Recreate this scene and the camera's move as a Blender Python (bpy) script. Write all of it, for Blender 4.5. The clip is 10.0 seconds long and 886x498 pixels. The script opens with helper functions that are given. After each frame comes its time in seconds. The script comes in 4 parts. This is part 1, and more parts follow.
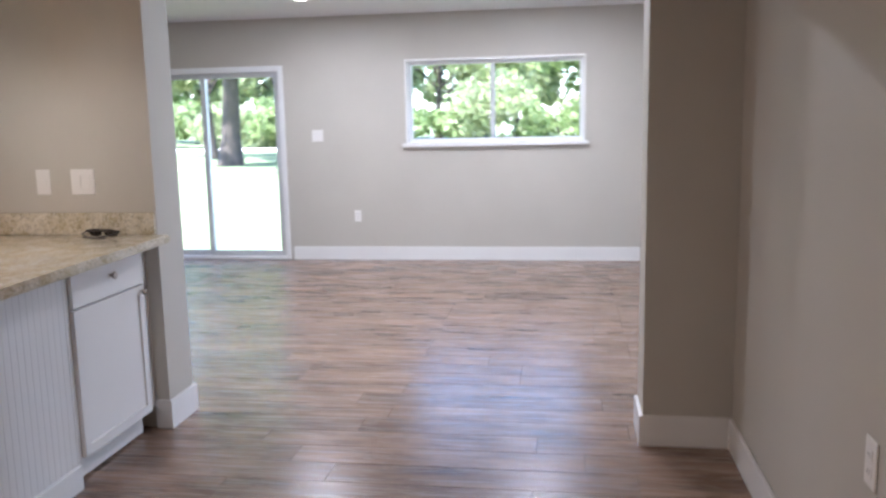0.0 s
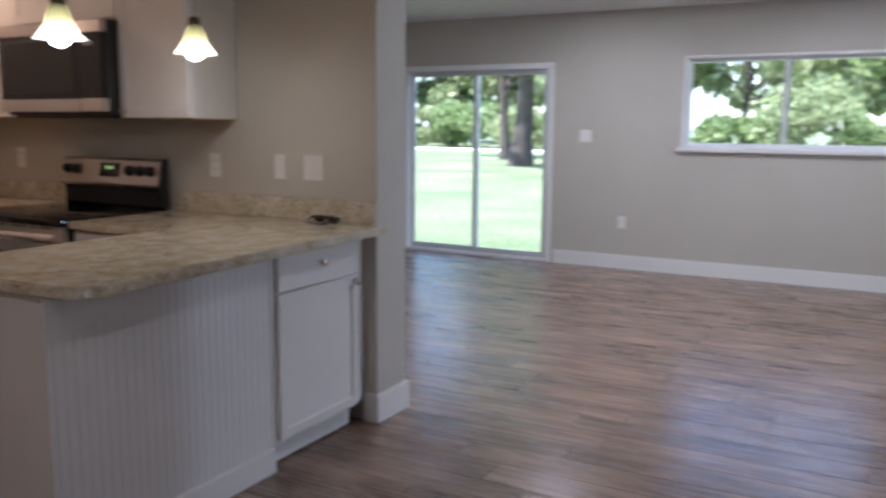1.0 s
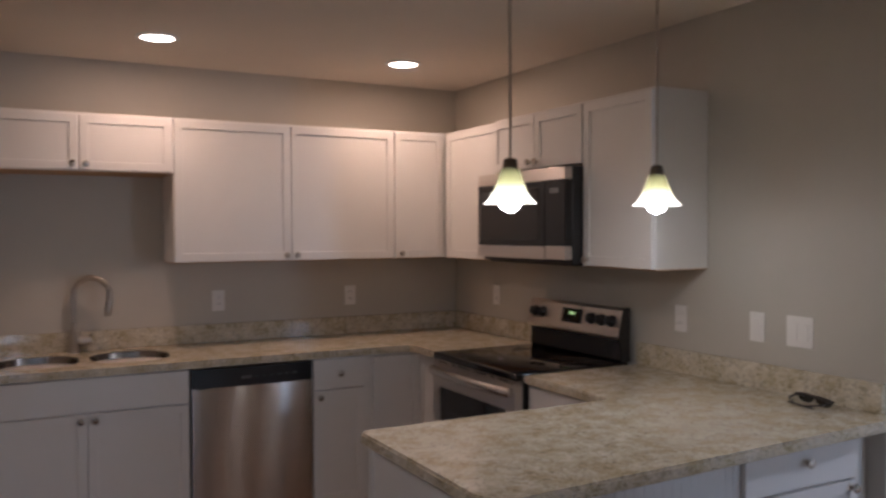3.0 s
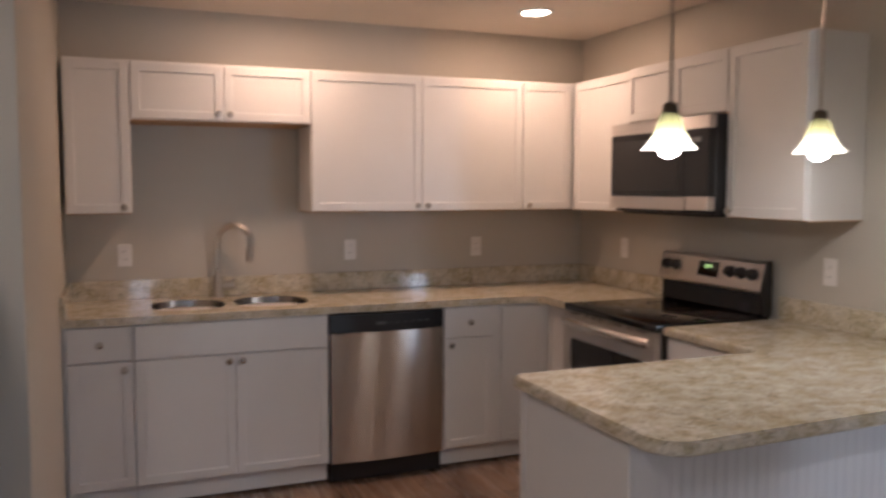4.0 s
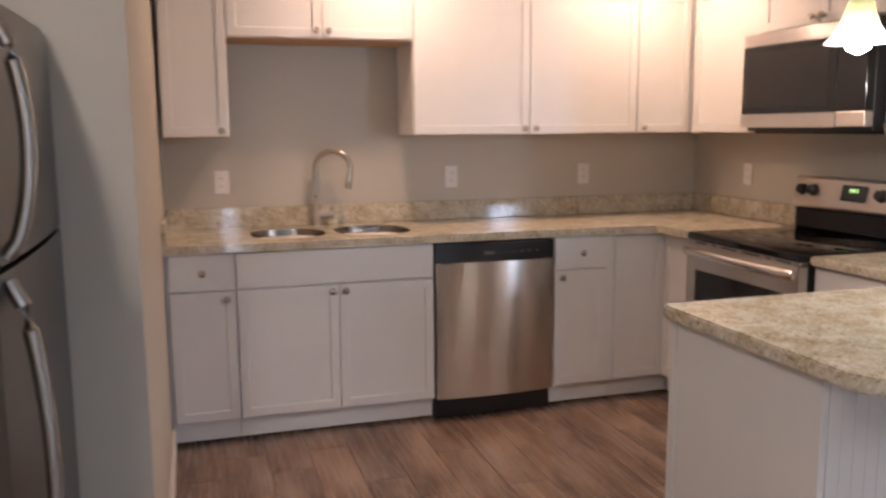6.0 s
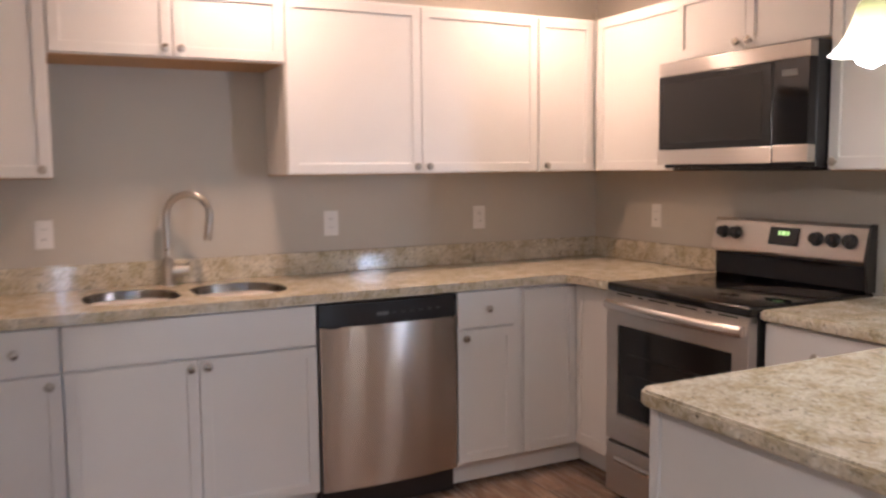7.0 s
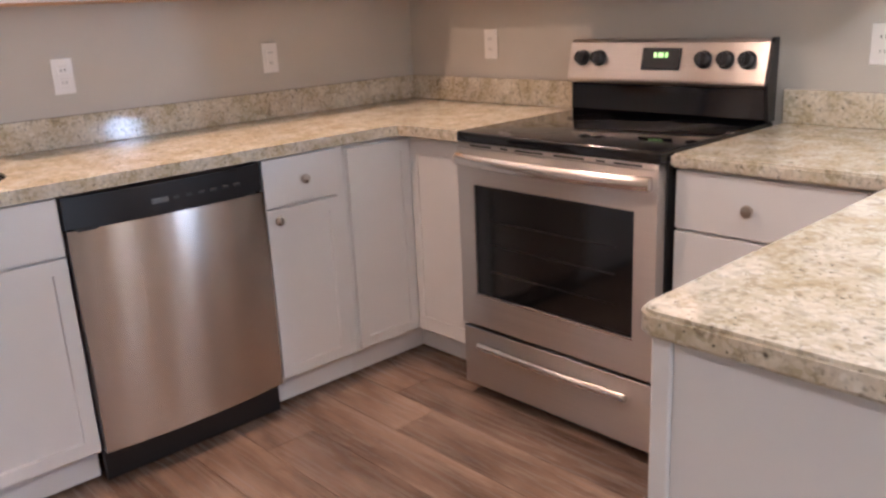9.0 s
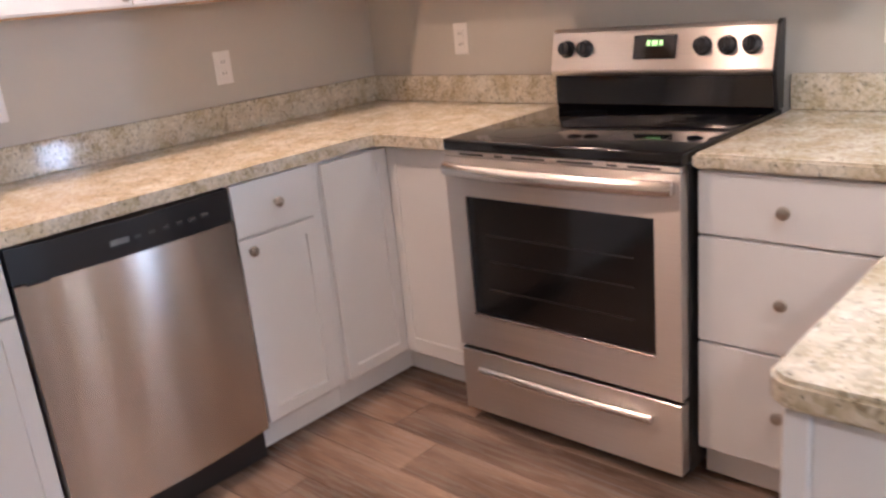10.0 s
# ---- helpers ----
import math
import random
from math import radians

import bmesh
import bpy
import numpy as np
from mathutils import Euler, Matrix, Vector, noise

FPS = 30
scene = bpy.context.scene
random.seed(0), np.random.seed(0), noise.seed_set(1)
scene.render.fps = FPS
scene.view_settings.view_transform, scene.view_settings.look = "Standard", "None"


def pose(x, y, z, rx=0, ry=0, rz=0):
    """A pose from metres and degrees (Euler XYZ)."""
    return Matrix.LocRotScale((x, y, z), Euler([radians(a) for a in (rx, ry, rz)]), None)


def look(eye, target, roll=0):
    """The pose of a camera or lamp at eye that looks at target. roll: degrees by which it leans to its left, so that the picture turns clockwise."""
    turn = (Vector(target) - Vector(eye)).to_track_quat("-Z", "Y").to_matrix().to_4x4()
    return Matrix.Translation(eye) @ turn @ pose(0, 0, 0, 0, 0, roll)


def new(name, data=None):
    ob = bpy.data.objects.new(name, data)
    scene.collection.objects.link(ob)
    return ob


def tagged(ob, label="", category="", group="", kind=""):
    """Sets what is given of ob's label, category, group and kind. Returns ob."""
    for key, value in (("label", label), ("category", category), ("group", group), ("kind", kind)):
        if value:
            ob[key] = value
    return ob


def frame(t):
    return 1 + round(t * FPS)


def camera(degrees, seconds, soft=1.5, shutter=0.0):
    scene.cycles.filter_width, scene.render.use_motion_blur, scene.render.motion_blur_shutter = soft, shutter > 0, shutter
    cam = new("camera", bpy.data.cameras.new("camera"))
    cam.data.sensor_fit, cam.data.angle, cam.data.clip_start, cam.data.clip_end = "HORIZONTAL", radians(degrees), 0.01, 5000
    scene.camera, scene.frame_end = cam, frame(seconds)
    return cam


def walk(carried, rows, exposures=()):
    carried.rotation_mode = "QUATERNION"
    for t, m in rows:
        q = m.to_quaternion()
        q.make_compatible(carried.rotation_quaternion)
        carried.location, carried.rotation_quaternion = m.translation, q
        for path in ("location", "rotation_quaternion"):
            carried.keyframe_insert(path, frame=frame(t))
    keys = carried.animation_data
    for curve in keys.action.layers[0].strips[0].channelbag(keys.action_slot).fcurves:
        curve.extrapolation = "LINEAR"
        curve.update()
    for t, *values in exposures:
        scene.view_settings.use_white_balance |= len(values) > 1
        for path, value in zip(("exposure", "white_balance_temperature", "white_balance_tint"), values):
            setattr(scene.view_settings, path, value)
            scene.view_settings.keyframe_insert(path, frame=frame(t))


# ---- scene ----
cam = camera(56.5, 10.0, soft=2.6, shutter=0.5)
PATH = [
    (0, (-3.467, -4.781, 1.4), (-1.513, -4.487, 1.09), -1.2),
    (0.5, (-3.234, -4.971, 1.387), (-1.331, -4.428, 1.098), 2.3),
    (1, (-3.046, -4.956, 1.351), (-1.31, -4.007, 1.055), 0.5),
    (1.5, (-2.909, -4.723, 1.402), (-1.308, -3.553, 1.147), 1.3),
    (2, (-2.764, -4.62, 1.435), (-1.349, -3.21, 1.33), -0.2),
    (2.5, (-2.615, -4.662, 1.496), (-1.453, -3.035, 1.431), 1.0),
    (2.7, (-2.607, -4.674, 1.524), (-1.553, -2.975, 1.49), 0.2),
    (3.8, (-2.764, -4.673, 1.55), (-1.961, -2.845, 1.425), 0.3),
    (4, (-2.796, -4.612, 1.503), (-2.057, -2.759, 1.354), 0.1),
    (4.5, (-2.82, -4.577, 1.483), (-2.273, -2.662, 1.3), 0.7),
    (5, (-2.828, -4.555, 1.455), (-2.423, -2.611, 1.215), 1.4),
    (5.2, (-2.824, -4.554, 1.44), (-2.492, -2.597, 1.194), 2.2),
    (6.3, (-2.91, -4.15, 1.374), (-2.226, -2.296, 1.064), -0.5),
    (6.5, (-2.907, -4.035, 1.324), (-2.172, -2.201, 1.016), 0.2),
    (7, (-2.812, -3.685, 1.392), (-1.913, -1.909, 1.199), -0.6),
    (7.5, (-2.838, -3.401, 1.388), (-1.697, -1.778, 1.137), -5.4),
    (8, (-2.83, -3.199, 1.342), (-1.449, -1.81, 0.936), -4.2),
    (8.5, (-2.691, -3.015, 1.302), (-1.322, -1.65, 0.791), -3.5),
    (9, (-2.524, -2.891, 1.312), (-1.225, -1.479, 0.745), -2.8),
    (9.5, (-2.468, -2.766, 1.31), (-1.106, -1.425, 0.72), -3.6),
    (10, (-2.451, -2.61, 1.344), (-1.065, -1.3, 0.741), -5.7),
]
EXPOSURES = [(0.0, 2.87, 5450, 15), (0.5, 2.49, 5450, 15), (1.5, 1.83, 5350, 15), (2.5, 1.79, 5250, 15), (3.5, 2.32, 5450, 15), (4.5, 2.77, 5650, 15),
             (5.5, 3.07, 5650, 15), (6.5, 3.27, 5550, 15), (7.0, 3.25, 5450, 15), (8.0, 3.22, 5300, 15), (9.0, 3.75, 5180, 15), (10.0, 3.93, 5150, 15)]
walk(cam, [(t, look(eye, target, roll)) for t, eye, target, roll in PATH], EXPOSURES)

# ---- world, sun, large lights ----
SUN_EL, SUN_AZ = 66.0, 310.0
world = bpy.data.worlds.new("sky_world")
scene.world = world
world.use_nodes = True
wn = world.node_tree.nodes
sky = wn.new("ShaderNodeTexSky")
sky.sky_type, sky.sun_disc = "NISHITA", False
sky.sun_elevation, sky.sun_rotation = radians(SUN_EL), radians(SUN_AZ)
world.node_tree.links.new(sky.outputs[0], wn["Background"].inputs[0])
wn["Background"].inputs[1].default_value = 0.15


def lamp(name, kind, energy, color, m, **settings):
    data = bpy.data.lights.new(name, kind)
    data.energy, data.color = energy, color
    for key, value in settings.items():
        if key == "size":
            data.size = value
        elif key == "size_y":
            data.shape, data.size_y = "RECTANGLE", value
        elif key == "disk":
            data.shape, data.size = "DISK", value
        elif key == "spread":
            data.spread = radians(value)
        elif key == "angle":
            data.angle = radians(value)
        elif key == "soft":
            data.shadow_soft_size = value
    ob = new(name, data)
    ob.matrix_world = m
    return ob


WARM = (1.0, 0.82, 0.64)
CAN_WARM = (1.0, 0.58, 0.33)
a = radians(SUN_AZ)
sun_way = Vector((math.sin(a) * math.cos(radians(SUN_EL)), math.cos(a) * math.cos(radians(SUN_EL)), math.sin(radians(SUN_EL))))
lamp("sun", "SUN", 4.2, (1.0, 0.95, 0.88), look(sun_way * 50, (0, 0, 0)), angle=0.6)

# ---- plan ----
XF = 4.67          # far wall of the living room
CEIL = 2.435        # kitchen ceiling
CEIL_L = 2.43      # living room ceiling
WL = -3.03         # left wall of the kitchen
WW = -4.06         # west wall
YS = -5.48         # south wall
YN = -2.10         # where the left wall turns
PIER = 0.24        # thickness of the wall between the rooms
OPEN_N, OPEN_S, HEAD = -2.955, -5.11, 2.035
LIV_N, LIV_S = 1.2, -7.2
DOOR_Y0, DOOR_Y1, DOOR_Z = -1.95, -0.25, 1.95
WIN_Y0, WIN_Y1, WIN_Z0, WIN_Z1 = -4.95, -3.23, 1.17, 1.97
SWIN_Z0, SWIN_Z1 = 0.05, 2.03      # glazed openings of the south wall
SWINS = ((1.40, 1.68),)
DWIN = (-2.57, -2.45, 0.12, 2.03)     # narrow glazed light in the dining wall, behind the walk
CANS = ((-1.96, -0.68), (-0.69, -0.65))
DINING_CANS = ((-3.40, -3.62),)
LIV_CANS = ((3.40, -2.58), (3.40, -4.55), (1.4, -2.65), (1.4, -4.55))
PENDANTS = ((-1.235, -2.54), (-0.63, -2.53))

for cx, cy in CANS:
    lamp("can_lamp", "AREA", 1.30, CAN_WARM, pose(cx, cy, CEIL - 0.011), disk=0.13)
for cx, cy in DINING_CANS:
    lamp("can_lamp", "AREA", 2.3, (1.0, 0.80, 0.62), pose(cx, cy, CEIL - 0.011), disk=0.13)
for cx, cy in LIV_CANS:
    lamp("can_lamp", "AREA", 4.4, (1.0, 0.95, 0.92), pose(cx, cy, CEIL_L - 0.012), disk=0.13)
for cx, cy in PENDANTS:
    lamp("pendant_lamp", "POINT", 0.32, WARM, pose(cx, cy, 1.60), soft=0.03)
# daylight of the sky in the glazed openings of the south wall
for x0, x1 in SWINS:
    lamp("south_daylight", "AREA", 23.0 * (x1 - x0), (0.80, 0.90, 1.0), pose((x0 + x1) / 2, LIV_S - 0.10, (SWIN_Z0 + SWIN_Z1) / 2, 90, 0, 0), size=x1 - x0 - 0.03, size_y=SWIN_Z1 - SWIN_Z0 - 0.06)
lamp("dining_daylight", "AREA", 0.95, (0.80, 0.90, 1.0), pose((DWIN[0] + DWIN[1]) / 2, YS - 0.10, (DWIN[2] + DWIN[3]) / 2, 90, 0, 0), size=DWIN[1] - DWIN[0] - 0.02, size_y=DWIN[3] - DWIN[2] - 0.06)


# ---- materials ----
def nodes_of(name):
    m = bpy.data.materials.new(name)
    m.use_nodes = True
    nt = m.node_tree
    return m, nt, nt.nodes["Principled BSDF"]


def link(nt, a, b):
    nt.links.new(a, b)


def coords(nt, scale=(1, 1, 1), kind="Object"):
    tc = nt.nodes.new("ShaderNodeTexCoord")
    mp = nt.nodes.new("ShaderNodeMapping")
    mp.inputs["Scale"].default_value = scale
    link(nt, tc.outputs[kind], mp.inputs[0])
    return mp.outputs[0]


def noise_tex(nt, vec, scale, detail=4, rough=0.55):
    n = nt.nodes.new("ShaderNodeTexNoise")
    n.inputs["Scale"].default_value, n.inputs["Detail"].default_value, n.inputs["Roughness"].default_value = scale, detail, rough
    link(nt, vec, n.inputs["Vector"])
    return n.outputs["Fac"]


def ramp(nt, fac, stops):
    r = nt.nodes.new("ShaderNodeValToRGB")
    while len(r.color_ramp.elements) < len(stops):
        r.color_ramp.elements.new(0.5)
    for e, (p, c) in zip(r.color_ramp.elements, stops):
        e.position, e.color = p, (*c, 1) if len(c) == 3 else c
    link(nt, fac, r.inputs[0])
    return r.outputs[0]


def mix(nt, a, b, fac, mode="MIX"):
    n = nt.nodes.new("ShaderNodeMix")
    n.data_type, n.blend_type = "RGBA", mode
    for value, socket in ((fac, n.inputs[0]), (a, n.inputs[6]), (b, n.inputs[7])):
        if isinstance(value, (int, float)):
            socket.default_value = value
        elif isinstance(value, tuple):
            socket.default_value = (*value, 1)
        else:
            link(nt, value, socket)
    return n.outputs[2]


def bump(nt, bsdf, height, strength, distance):
    b = nt.nodes.new("ShaderNodeBump")
    b.inputs["Strength"].default_value, b.inputs["Distance"].default_value = strength, distance
    link(nt, height, b.inputs["Height"])
    link(nt, b.outputs[0], bsdf.inputs["Normal"])


def shade(c, k):
    return tuple(min(1.0, v * k) for v in c)


def plain(name, color, rough=0.5, metal=0.0, vary=0.06, grain=180.0, relief=0.05, coat=0.0, depth=0.0006, kind="Object"):
    """Paint, plastic or metal with slight unevenness at two scales."""
    m, nt, b = nodes_of(name)
    v = coords(nt, kind=kind)
    big, fine = noise_tex(nt, v, 2.3, 3), noise_tex(nt, v, grain, 3)
    c = ramp(nt, big, ((0.3, shade(color, 1 - vary)), (0.7, shade(color, 1 + vary))))
    link(nt, c, b.inputs["Base Color"])
    b.inputs["Metallic"].default_value, b.inputs["Coat Weight"].default_value = metal, coat
    r = ramp(nt, big, ((0.3, (rough * 0.9,) * 3), (0.7, (min(1, rough * 1.12),) * 3)))
    link(nt, r, b.inputs["Roughness"])
    if relief:
        bump(nt, b, fine, relief, depth)
    return m


def brushed(name, color, rough, stretch=0.9, along=(0, 0, 1), even=False):
    """Brushed steel whose highlights stretch along a direction of the object."""
    m, nt, b = nodes_of(name)
    fine, big = noise_tex(nt, coords(nt, (1.5, 1.5, 420)), 1.0, 2), noise_tex(nt, coords(nt), 3.0, 3)
    link(nt, ramp(nt, fine, ((0.3, shade(color, 0.93)), (0.7, shade(color, 1.05)))), b.inputs["Base Color"])
    b.inputs["Metallic"].default_value = 1.0
    b.inputs["Roughness"].default_value = rough
    if not even:
        link(nt, ramp(nt, big, ((0.3, (rough * 0.92,) * 3), (0.7, (rough * 1.08,) * 3))), b.inputs["Roughness"])
    b.inputs["Anisotropic"].default_value = stretch
    way = nt.nodes.new("ShaderNodeVectorTransform")
    way.vector_type, way.convert_from, way.convert_to = "VECTOR", "OBJECT", "WORLD"
    way.inputs[0].default_value = along
    link(nt, way.outputs[0], b.inputs["Tangent"])
    return m


def granite(name):
    m, nt, b = nodes_of(name)
    v = coords(nt)
    vor = nt.nodes.new("ShaderNodeTexVoronoi")
    vor.inputs["Scale"].default_value = 120
    link(nt, v, vor.inputs["Vector"])
    cells = ramp(nt, vor.outputs["Color"], ((0.0, (0.17, 0.14, 0.08)), (0.35, (0.47, 0.40, 0.26)), (0.65, (0.62, 0.545, 0.39)), (1.0, (0.76, 0.73, 0.64))))
    cloud = ramp(nt, noise_tex(nt, v, 11, 6, 0.65), ((0.38, (0.43, 0.365, 0.235)), (0.62, (0.78, 0.745, 0.665))))
    c = mix(nt, cells, cloud, 0.5)
    spots = ramp(nt, noise_tex(nt, v, 34, 5, 0.75), ((0.565, (0, 0, 0)), (0.66, (0.62, 0.62, 0.62))))
    c = mix(nt, c, (0.13, 0.105, 0.06), spots)
    flecks = ramp(nt, noise_tex(nt, v, 85, 3, 0.6), ((0.64, (0, 0, 0)), (0.69, (0.9, 0.9, 0.9))))
    c = mix(nt, c, (0.045, 0.04, 0.03), flecks)
    veins = ramp(nt, noise_tex(nt, v, 17, 7, 0.75), ((0.58, (0, 0, 0)), (0.72, (0.55, 0.55, 0.55))))
    c = mix(nt, c, (0.34, 0.285, 0.185), veins)
    link(nt, c, b.inputs["Base Color"])
    b.inputs["Roughness"].default_value = 0.10
    bump(nt, b, noise_tex(nt, v, 60, 3), 0.03, 0.0008)
    return m


def planks(name):
    m, nt, b = nodes_of(name)
    info = nt.nodes.new("ShaderNodeObjectInfo")
    tc = nt.nodes.new("ShaderNodeTexCoord")
    add = nt.nodes.new("ShaderNodeVectorMath")
    add.operation = "MULTIPLY_ADD"
    add.inputs[1].default_value = (1, 1, 1)
    comb = nt.nodes.new("ShaderNodeCombineXYZ")
    mul = nt.nodes.new("ShaderNodeMath")
    mul.operation = "MULTIPLY"
    mul.inputs[1].default_value = 37.0
    link(nt, info.outputs["Random"], mul.inputs[0])
    for k in range(3):
        link(nt, mul.outputs[0], comb.inputs[k])
    link(nt, tc.outputs["Object"], add.inputs[0])
    link(nt, comb.outputs[0], add.inputs[2])

    def streak(scale):
        mp = nt.nodes.new("ShaderNodeMapping")
        mp.inputs["Scale"].default_value = scale
        link(nt, add.outputs[0], mp.inputs[0])
        return mp.outputs[0]

    grain = noise_tex(nt, streak((70, 2.6, 70)), 1.0, 6, 0.65)
    figure = noise_tex(nt, streak((11, 2.2, 11)), 1.0, 5, 0.6)
    base = ramp(nt, figure, ((0.28, (0.10, 0.064, 0.044)), (0.48, (0.245, 0.167, 0.120)), (0.70, (0.385, 0.280, 0.212))))
    dark = ramp(nt, grain, ((0.35, (0.55, 0.53, 0.52)), (0.62, (1, 1, 1))))
    c = mix(nt, base, dark, 0.75, "MULTIPLY")
    knots = ramp(nt, noise_tex(nt, streak((9, 4.0, 9)), 1.0, 3), ((0.66, (1, 1, 1)), (0.76, (0.42, 0.38, 0.36))))
    c = mix(nt, c, knots, 0.8, "MULTIPLY")
    tone = ramp(nt, info.outputs["Random"], ((0.0, (0.84, 0.83, 0.83)), (0.5, (1.0, 0.98, 0.96)), (1.0, (1.16, 1.12, 1.08))))
    c = mix(nt, c, tone, 1.0, "MULTIPLY")
    link(nt, c, b.inputs["Base Color"])
    link(nt, ramp(nt, grain, ((0.3, (0.31,) * 3), (0.7, (0.22,) * 3))), b.inputs["Roughness"])
    bump(nt, b, grain, 0.15, 0.001)
    return m


def glass(name, tint=(1, 1, 1), rough=0.0):
    m, nt, b = nodes_of(name)
    b.inputs["Base Color"].default_value = (*tint, 1)
    b.inputs["Roughness"].default_value = rough
    b.inputs["Transmission Weight"].default_value = 1.0
    b.inputs["IOR"].default_value = 1.1
    return m


def glow(name, color, strength):
    m, nt, b = nodes_of(name)
    b.inputs["Base Color"].default_value = (0.8, 0.8, 0.8, 1)
    b.inputs["Emission Color"].default_value = (*color, 1)
    b.inputs["Emission Strength"].default_value = strength
    return m


def leafy(name, lo, hi, scale=2.0):
    m, nt, b = nodes_of(name)
    geo = nt.nodes.new("ShaderNodeNewGeometry")
    v = coords(nt)
    c = ramp(nt, geo.outputs["Random Per Island"], ((0.0, lo), (1.0, hi)))
    c2 = ramp(nt, noise_tex(nt, v, scale, 4), ((0.3, (0.7, 0.7, 0.7)), (0.7, (1.2, 1.2, 1.1))))
    link(nt, mix(nt, c, c2, 1.0, "MULTIPLY"), b.inputs["Base Color"])
    b.inputs["Roughness"].default_value = 0.6
    tr = nt.nodes.new("ShaderNodeBsdfTranslucent")
    link(nt, mix(nt, c, c2, 1.0, "MULTIPLY"), tr.inputs["Color"])
    ms = nt.nodes.new("ShaderNodeMixShader")
    ms.inputs[0].default_value = 0.45
    link(nt, b.outputs[0], ms.inputs[1])
    link(nt, tr.outputs[0], ms.inputs[2])
    link(nt, ms.outputs[0], nt.nodes["Material Output"].inputs["Surface"])
    return m


WALL = plain("greige_wall_paint", (0.51, 0.482, 0.425), 0.62, grain=260, relief=0.12, vary=0.03, depth=0.0012)
# tan tint holds the cans' warm light bounced up to the kitchen ceiling
CEILING = plain("warm_bounce_ceiling_paint", (0.74, 0.67, 0.58), 0.8, grain=140, relief=0.4, vary=0.03, depth=0.002)
# same ceiling made whiter, in place of daylight bounced into the living room
CEIL_DAYLIT = plain("daylit_ceiling_paint", (0.84, 0.84, 0.84), 0.8, grain=140, relief=0.3, vary=0.02, depth=0.002)
TRIM = plain("white_trim_paint", (0.78, 0.77, 0.75), 0.38, vary=0.03, relief=0.04)
CABINET = plain("white_cabinet_paint", (0.76, 0.745, 0.725), 0.36, vary=0.025, grain=120, relief=0.05)
PANEL = plain("white_bead_panel", (0.72, 0.71, 0.70), 0.45, vary=0.03, relief=0.05)
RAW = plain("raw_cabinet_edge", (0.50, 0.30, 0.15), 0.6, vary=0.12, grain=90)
STEEL = brushed("brushed_stainless", (0.66, 0.62, 0.585), 0.31, 0.97)
# stainless with the dark reflected dining area put into its colour
STEEL_D = brushed("dim_reflection_stainless", (0.145, 0.138, 0.13), 0.36, 0.7)
STEEL_H = brushed("polished_stainless", (0.68, 0.65, 0.62), 0.24, 0.4)
STEEL_DW = brushed("dishwasher_stainless", (0.64, 0.60, 0.56), 0.27, 1.0, even=True)
STEEL_M = brushed("handle_stainless", (0.35, 0.335, 0.32), 0.26, 0.9)
SINKSTEEL = plain("sink_steel", (0.30, 0.285, 0.27), 0.22, 1.0, grain=300, relief=0.05)
NICKEL = plain("brushed_nickel", (0.50, 0.46, 0.41), 0.28, 1.0, relief=0.03)
CHROME = plain("chrome", (0.72, 0.71, 0.70), 0.12, 1.0, relief=0.0)
BLACK = plain("black_plastic", (0.014, 0.014, 0.015), 0.32, vary=0.1, relief=0.05)
BLACKGLASS = plain("black_glass", (0.005, 0.005, 0.006), 0.07, relief=0.0)
RACK = plain("dim_oven_rack", (0.022, 0.020, 0.019), 0.3, relief=0.0)
DARKGLASS = plain("dark_oven_glass", (0.006, 0.006, 0.006), 0.10, relief=0.0, coat=0.0)
GREYPANEL = plain("fridge_side_black", (0.004, 0.004, 0.0045), 0.7, vary=0.1, grain=300, relief=0.15)
GREYPANEL.node_tree.nodes["Principled BSDF"].inputs["Specular IOR Level"].default_value = 0.12
PLATE = plain("outlet_plastic", (0.80, 0.78, 0.75), 0.35, vary=0.02, relief=0.0)
SLOT = plain("outlet_slot", (0.05, 0.05, 0.05), 0.6, relief=0.0)
RUBBER = plain("dark_gasket", (0.02, 0.02, 0.02), 0.7, relief=0.0)
VINYL = plain("white_vinyl_frame", (0.80, 0.80, 0.80), 0.35, vary=0.02, relief=0.02)
ALU = plain("window_aluminium", (0.62, 0.63, 0.64), 0.4, 0.4, vary=0.04)
BRONZE = plain("dark_bronze", (0.09, 0.07, 0.05), 0.4, 0.8, relief=0.05)
GRANITE = granite("granite")
PLANK = planks("wood_plank")
# near-black for the subfloor and for the shade painted under toe kicks
UNDER = plain("underlay_and_toe_shade", (0.03, 0.025, 0.02), 0.9)
GLASS = glass("window_glass")
BARK = plain("bark", (0.075, 0.058, 0.045), 0.9, vary=0.3, grain=14, relief=0.8, depth=0.03)
LEAF = leafy("leaves", (0.15, 0.22, 0.08), (0.35, 0.42, 0.18))
LEAF_Y = leafy("pale_leaves", (0.24, 0.30, 0.13), (0.45, 0.48, 0.27))
GREEN = glow("green_digits", (0.45, 1.0, 0.15), 0.10)
BULB = glow("lit_bulb", (1.0, 0.90, 0.76), 7.0)
CAN = glow("lit_can", (1.0, 0.80, 0.60), 5.0)


